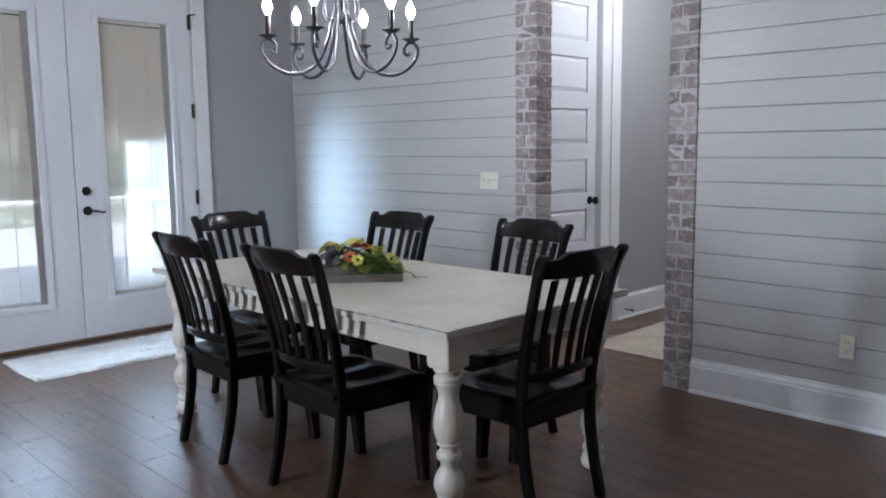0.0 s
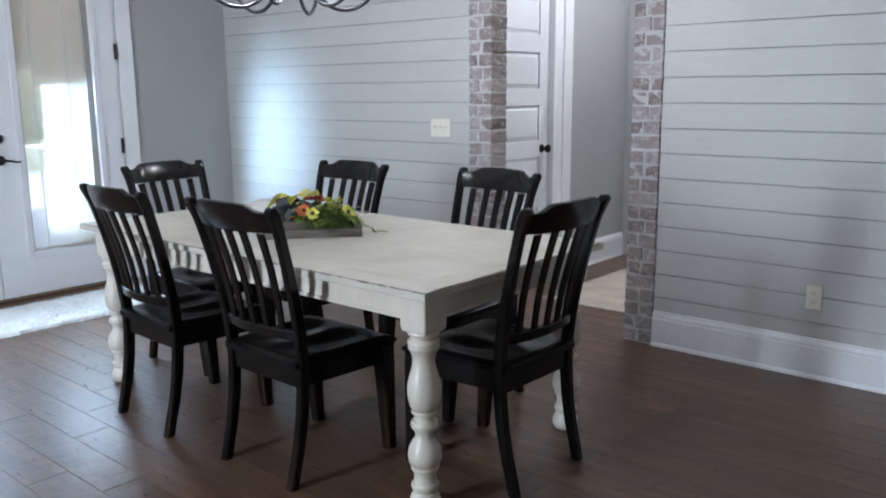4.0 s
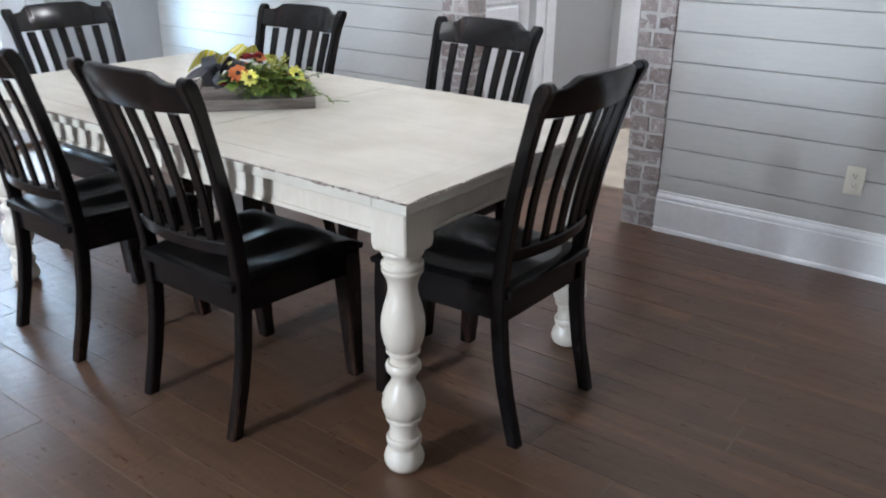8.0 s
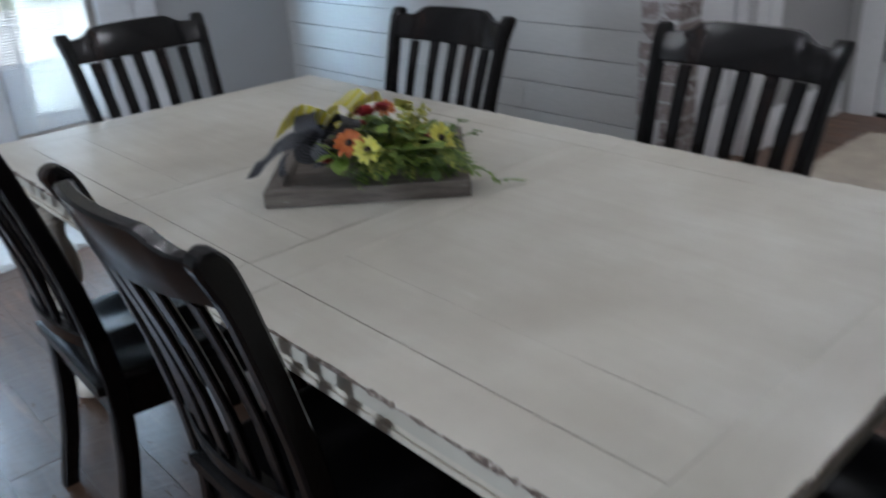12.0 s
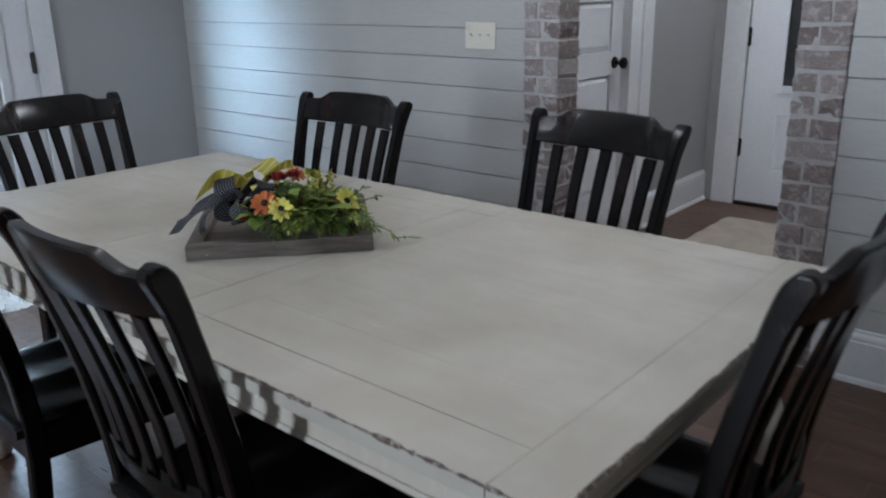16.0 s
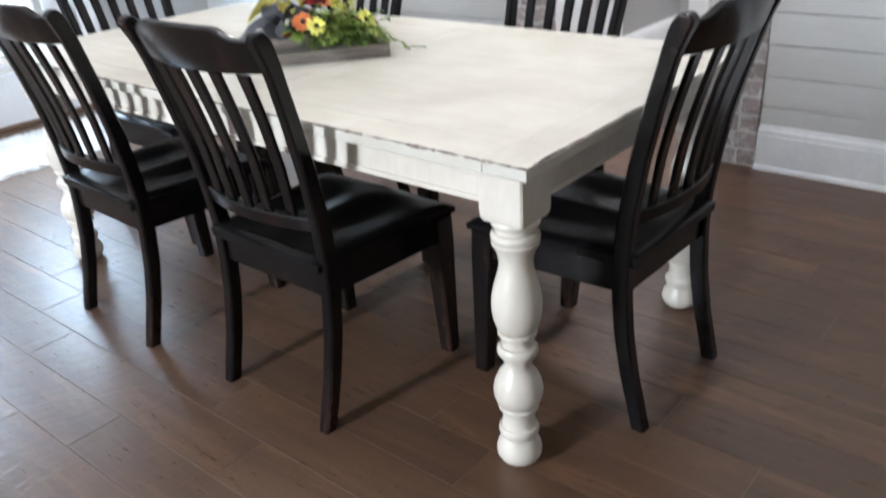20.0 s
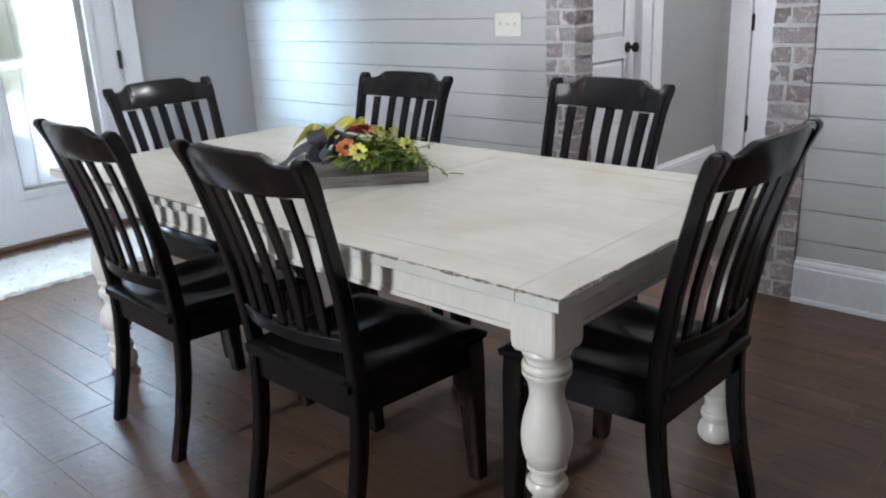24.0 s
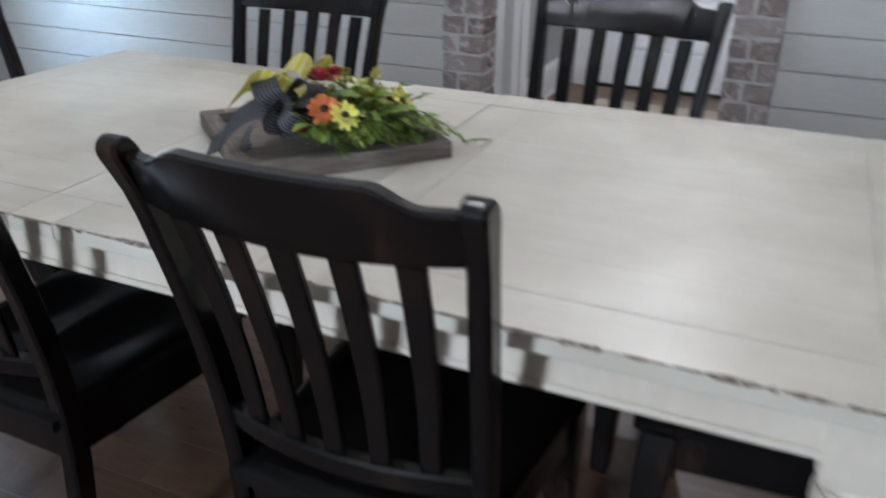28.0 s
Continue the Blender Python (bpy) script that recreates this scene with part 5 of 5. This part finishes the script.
ribbon([(-0.070, -0.070, 0.882), (-0.078, -0.045, 0.908), (-0.060, -0.030, 0.926), (-0.034, -0.020, 0.930), (-0.018, -0.028, 0.914), (-0.036, -0.055, 0.890)], (0.55, 0.65, 0.35), 0.056, RIBBON_YELLOW, YELLOW_LOOP)
ribbon([(-0.050, -0.060, 0.882), (-0.030, -0.040, 0.908), (-0.004, -0.022, 0.920), (0.022, -0.010, 0.926), (0.030, -0.002, 0.906)], (0.15, -0.80, 0.50), 0.052, RIBBON_YELLOW, YELLOW_LOOP)
ribbon([(-0.052, -0.090, 0.900), (-0.046, -0.104, 0.884), (-0.050, -0.110, 0.866)], (0.9, 0.2, 0.1), 0.030, RIBBON_YELLOW, "narrow yellow ribbon band round the knot", "ribbon_knot")
ribbon([(-0.078, -0.085, 0.876), (-0.098, -0.058, 0.898), (-0.112, -0.070, 0.916), (-0.122, -0.098, 0.914), (-0.118, -0.120, 0.894), (-0.092, -0.112, 0.874)], (0.85, -0.15, 0.25), 0.050, RIBBON_CHECK, CHECK_LOOP)
ribbon([(-0.075, -0.095, 0.872), (-0.048, -0.078, 0.898), (-0.034, -0.090, 0.906), (-0.030, -0.112, 0.894), (-0.052, -0.120, 0.872)], (0.75, 0.35, -0.35), 0.046, RIBBON_CHECK, CHECK_LOOP)
ribbon([(-0.080, -0.105, 0.868), (-0.110, -0.128, 0.880), (-0.128, -0.142, 0.872), (-0.126, -0.146, 0.852), (-0.098, -0.132, 0.842), (-0.076, -0.118, 0.852)], (0.55, 0.45, 0.45), 0.042, RIBBON_CHECK, CHECK_LOOP)
ribbon([(-0.072, -0.110, 0.862), (-0.060, -0.140, 0.852), (-0.072, -0.156, 0.836), (-0.092, -0.146, 0.828), (-0.086, -0.120, 0.842)], (0.80, 0.25, 0.20), 0.038, RIBBON_CHECK, CHECK_LOOP)
ribbon([(-0.095, -0.105, 0.872), (-0.132, -0.118, 0.878), (-0.165, -0.122, 0.868), (-0.195, -0.126, 0.848), (-0.215, -0.130, 0.828), (-0.240, -0.134, 0.818)], (0.25, 0.70, 0.55), 0.060, RIBBON_CHECK, CHECK_TAIL, "ribbon_tail", fork=0.022, taper=0.30, curl=0.25)
ribbon([(-0.100, -0.115, 0.862), (-0.138, -0.136, 0.862), (-0.164, -0.144, 0.846), (-0.174, -0.146, 0.822), (-0.171, -0.144, 0.8045)], (0.65, -0.35, 0.45), 0.036, RIBBON_CHECK, CHECK_TAIL, "ribbon_tail", fork=0.016, taper=0.55, curl=0.3)
ribbon([(-0.070, -0.105, 0.870), (-0.040, -0.125, 0.880), (-0.034, -0.140, 0.866), (-0.048, -0.146, 0.846), (-0.074, -0.130, 0.850)], (0.70, 0.45, 0.30), 0.050, RIBBON_CHECK, CHECK_LOOP)
ribbon([(-0.090, -0.110, 0.872), (-0.100, -0.140, 0.866), (-0.094, -0.152, 0.850), (-0.066, -0.150, 0.842), (-0.052, -0.130, 0.856)], (0.60, -0.20, 0.70), 0.040, RIBBON_CHECK, CHECK_LOOP)
part("holder", lathe(nb(), [(0.0, 0.055), (0.012, 0.062), (0.030, 0.060), (0.034, 0.04)], 20, (0.05, 0.0, 0)), STEM_GREEN, flowers, "green foam holder hidden in the greenery", True)

# ---- chandelier ----
CX, CY, CZ = -1.035, 0.39, 1.825
chandelier = thing("chandelier", "six-arm scrolled pewter iron chandelier with lit candle bulbs", "chandelier", pose(CX, CY, 0))
stem_prof = [(0.0, 0.004), (0.012, 0.016), (0.03, 0.020), (0.05, 0.013), (0.08, 0.010), (0.26, 0.012), (0.30, 0.022), (0.33, 0.012), (0.42, 0.008)]
part("centre_stem", lathe(nb(), [(z + CZ + 0.06, r) for z, r in stem_prof], 16), PEWTER, chandelier, "turned centre stem", True)
part("chain", tube(nb(), [(0, 0, CZ + 0.47), (0, 0, CEIL - 0.03)], 0.006, 8), PEWTER, chandelier, "suspension rod")
part("canopy", lathe(nb(), [(CEIL - 0.035, 0.012), (CEIL - 0.03, 0.05), (CEIL - 0.008, 0.065), (CEIL, 0.065)], 24), PEWTER, chandelier, "round ceiling canopy", True)
RB = 0.310
ARM = [(0.018, 0.360), (0.020, 0.240), (0.030, 0.120), (0.058, 0.000), (0.101, -0.097), (0.163, -0.145), (0.230, -0.152), (0.293, -0.124), (0.331, -0.078), (0.338, -0.037), (0.317, -0.011), (0.291, -0.017), (0.276, -0.039), (0.282, -0.061), (0.298, -0.063), (0.302, -0.050)]
INNER = [(0.020, 0.11), (0.05, 0.075), (0.075, 0.085), (0.082, 0.13), (0.068, 0.19), (0.045, 0.21), (0.034, 0.19), (0.044, 0.172)]
for k in range(6):
    az = radians(2.8 + 60 * k)
    c, s = math.cos(az), math.sin(az)
    arm = part("arm", tube(nb(), smooth_line([(r * c, r * s, z + CZ) for r, z in ARM], 7), 0.0078, 10), PEWTER, chandelier, "scrolled iron arm", True)
    az2 = az + radians(30)
    part("scroll", tube(nb(), smooth_line([(r * math.cos(az2), r * math.sin(az2), z + CZ) for r, z in INNER], 5), 0.0045, 8), PEWTER, chandelier, "small inner scroll", True)
    x, y = RB * c, RB * s
    part("bobeche", lathe(nb(), [(-0.014, 0.006), (-0.010, 0.014), (-0.002, 0.026), (0.003, 0.038), (0.006, 0.040), (0.004, 0.034), (0.002, 0.014)], 20, (x, y, CZ)), PEWTER, arm, "dished drip pan", True)
    part("candle_sleeve", lathe(nb(), [(0.002, 0.0105), (0.090, 0.0105), (0.092, 0.006)], 14, (x, y, CZ)), BRONZE, arm, "dark metal candle sleeve", True)
    part("bulb", lathe(nb(), [(0.091, 0.007), (0.100, 0.011), (0.114, 0.0185), (0.128, 0.0185), (0.146, 0.011), (0.166, 0.003)], 14, (x, y, CZ)), BULB_WHITE, arm, "lit white candle bulb", True)

# unseen fixture, added only to light the hallway from above
hall_fill = thing("ceiling_light", "round flush light added out of view to brighten the hallway", "ceiling light", pose(-0.75, 3.25, CEIL))
part("light_base", lathe(nb(), [(-0.03, 0.17), (0.0, 0.17)], 28), WHITE_TRIM, hall_fill)
part("diffuser", lathe(nb(), [(-0.085, 0.02), (-0.08, 0.08), (-0.06, 0.135), (-0.031, 0.155)], 28), DIFFUSER, hall_fill, "glowing diffuser of the added hallway light", True)

# ---- switch, outlet, door stop ----
sw = thing("light_switch", "ivory three-gang toggle switch plate on the shiplap wall", "switch", pose(-1.809, NORTH, 1.124))
part("plate", box(nb(), -0.082, 0.082, -0.006, -0.0003, -0.057, 0.057, 0.003), PLASTIC_IVORY, sw)
for x in (-0.046, 0, 0.046):
    tg = part("toggle", box(nb(), x - 0.005, x + 0.005, -0.0075, -0.0061, -0.012, 0.012), PLASTIC_IVORY, sw)
    part("toggle_lever", box(nb(), x - 0.0035, x + 0.0035, -0.018, -0.0076, 0.001, 0.008, 0.001, 1), PLASTIC_IVORY, tg)
    for z in (-0.03, 0.03):
        part("screw", box(nb(), x - 0.002, x + 0.002, -0.0064, -0.0061, z - 0.002, z + 0.002), PLASTIC_IVORY, sw)
ol = thing("wall_outlet", "white duplex outlet plate on the shiplap wall", "outlet", pose(0.4785, NORTH, 0.389))
part("plate", box(nb(), -0.0355, 0.0355, -0.006, -0.0003, -0.0575, 0.0575, 0.003), PLASTIC_IVORY, ol)
for z in (-0.0195, 0.0195):
    rc = part("receptacle", box(nb(), -0.0165, 0.0165, -0.0085, -0.0061, z - 0.014, z + 0.014, 0.002), PLASTIC_IVORY, ol)
    for b in ((-0.0075, -0.0052, z - 0.003, z + 0.007), (0.0048, 0.0070, z - 0.003, z + 0.006), (-0.002, 0.002, z - 0.010, z - 0.006)):
        part("slot", box(nb(), b[0], b[1], -0.0090, -0.0086, b[2], b[3]), SLOT_DARK, rc)
stop = thing("door_stop", "small dark door stop screwed to the baseboard", "door stop", pose(HALL_X + 0.016, 3.545, 0.075))
part("rod", tube(nb(), [(0, 0, 0), (0.065, 0, 0)], 0.004, 8), BRONZE, stop)
part("rubber_tip", tube(nb(), [(0.065, 0, 0), (0.08, 0, 0)], 0.009, 10), SLOT_DARK, stop)

# ---- rugs ----
rug = thing("shag_rug", "cream shaggy rug lying before the glazed door", "rug", pose(0, 0, 0))
rr = random.Random(9)
bm = nb()
RX0, RX1, RY0, RY1 = -3.81, -3.19, -0.28, 1.15
nx, ny = 40, 90
g = []
for j in range(ny + 1):
    row = []
    for i in range(nx + 1):
        x, y = RX0 + (RX1 - RX0) * i / nx, RY0 + (RY1 - RY0) * j / ny
        edge = i in (0, nx) or j in (0, ny)
        wob = 0.005 * math.sin(y * 9 + i) + 0.003 * math.sin(y * 31)
        if i in (0, nx):
            x += wob + rr.uniform(-0.011, 0.011)
        if j in (0, ny):
            y += 0.005 * math.sin(x * 13) + rr.uniform(-0.006, 0.006)
        row.append(bm.verts.new((x, y, 0.002 if edge else 0.016 + rr.uniform(-0.006, 0.007))))
    g.append(row)
for j in range(ny):
    for i in range(nx):
        bm.faces.new((g[j][i], g[j][i + 1], g[j + 1][i + 1], g[j + 1][i]))
part("pile_base", bm, RUG_CREAM, rug, "", True)
verts, faces = [], []
for _ in range(9000):
    x, y = rr.uniform(RX0, RX1), rr.uniform(RY0, RY1)
    a, ln = rr.uniform(0, 6.283), rr.uniform(0.012, 0.028)
    d = Vector((math.cos(a), math.sin(a), rr.uniform(0.15, 0.7))).normalized() * ln
    w = Vector((-math.sin(a), math.cos(a), 0)) * 0.0022
    p, k = Vector((x, y, 0.014)), len(verts)
    verts += [p - w, p + w, p + d * 0.6 + w * 0.8 + Vector((0, 0, 0.003)), p + d * 0.6 - w * 0.8 + Vector((0, 0, 0.003)), p + d]
    faces += [(k, k + 1, k + 2, k + 3), (k + 3, k + 2, k + 4)]
me = bpy.data.meshes.new("shag")
me.from_pydata([tuple(v) for v in verts], [], faces)
me.materials.append(RUG_CREAM)
pile = new("shag", me)
pile.parent = rug
tagged(pile, "loose cream yarn tufts", kind="stuff")

jute = thing("jute_rug", "beige woven jute rug with a short brown fringe in the hallway", "rug", pose(0, 0, 0))
bm = nb()
JX0, JX1, JY0, JY1 = -1.335, -0.22, 2.645, 3.96
rows = []
for j in range(81):
    y = JY0 + (JY1 - JY0) * j / 80
    rows.append([bm.verts.new((JX0 + (JX1 - JX0) * i / 40 + (0.004 * math.sin(y * 37) if i in (0, 40) else 0), y, 0.008 + 0.0012 * ((i + j) % 2))) for i in range(41)])
for a, b in zip(rows, rows[1:]):
    for i in range(40):
        bm.faces.new((a[i], a[i + 1], b[i + 1], b[i]))
part("weave", bm, JUTE, jute, "", True)
verts, faces = [], []
for yy, sg in ((JY0, -1), (JY1, 1)):
    x = JX0
    while x < JX1:
        ln, sk, k = rr.uniform(0.02, 0.042), rr.uniform(-0.012, 0.012), len(verts)
        verts += [(x, yy, 0.008), (x + 0.006, yy, 0.008), (x + 0.005 + sk, yy + sg * ln, 0.003), (x + 0.001 + sk, yy + sg * ln, 0.003)]
        faces.append((k, k + 1, k + 2, k + 3))
        x += 0.0085
me = bpy.data.meshes.new("fringe")
me.from_pydata(verts, [], faces)
me.materials.append(JUTE_FRINGE)
fringe = new("fringe", me)
fringe.parent = jute
tagged(fringe, "short brown and beige fringe", kind="stuff")

# ---- floor planks ----
PLEN, PWID, GR = 0.914, 0.151, 0.0030
KNOWN = {-2: -1.668, -1: -2.197, 0: -1.033, 1: -1.551, 2: -1.775, 3: -0.161, 4: -0.356, 5: 0.367, 6: 0.119, 8: 0.55}
prng = random.Random(21)


def plank_mesh(length):
    bm = nb()
    box(bm, -length / 2, length / 2, -PWID / 2 + GR / 2, PWID / 2 - GR / 2, -0.003, 0.0)
    me = bpy.data.meshes.new("floor_tile")
    bm.to_mesh(me)
    bm.free()
    me.materials.append(PLANK)
    return me


whole = plank_mesh(PLEN - GR)
rest = nb()
laid = 0
for row in range(-27, 35):
    y = -0.540 + PWID * (row + 0.5)
    if y - PWID / 2 < SOUTH or y + PWID / 2 > HALL_Y + 0.02:
        continue
    off = KNOWN.get(row, prng.uniform(0, PLEN))
    x = off - PLEN * (int((off - WEST) / PLEN) + 1)
    xmax = EAST if y < 2.2 else 0.5
    xmin = WEST if y < 2.2 else HALL_X - 0.1
    while x < xmax:
        a, b = max(x, xmin), min(x + PLEN, xmax)
        x += PLEN
        if b - a < 0.03:
            continue
        near = -3.75 < (a + b) / 2 < 1.3 and -1.75 < y < 3.0 and laid < 298
        if near:
            me = whole if b - a > PLEN - 0.001 else plank_mesh(b - a - GR)
            ob = new("floor_tile", me)
            ob.parent = floor
            ob.location = ((a + b) / 2, y, 0.0)
            laid += 1
        else:
            box(rest, a + GR / 2, b - GR / 2, y - PWID / 2 + GR / 2, y + PWID / 2 - GR / 2, -0.003, 0.0)
ft = part("floor_tiles", rest, PLANK_REST, floor)
tagged(ft, "further wood-look plank tiles", kind="stuff")
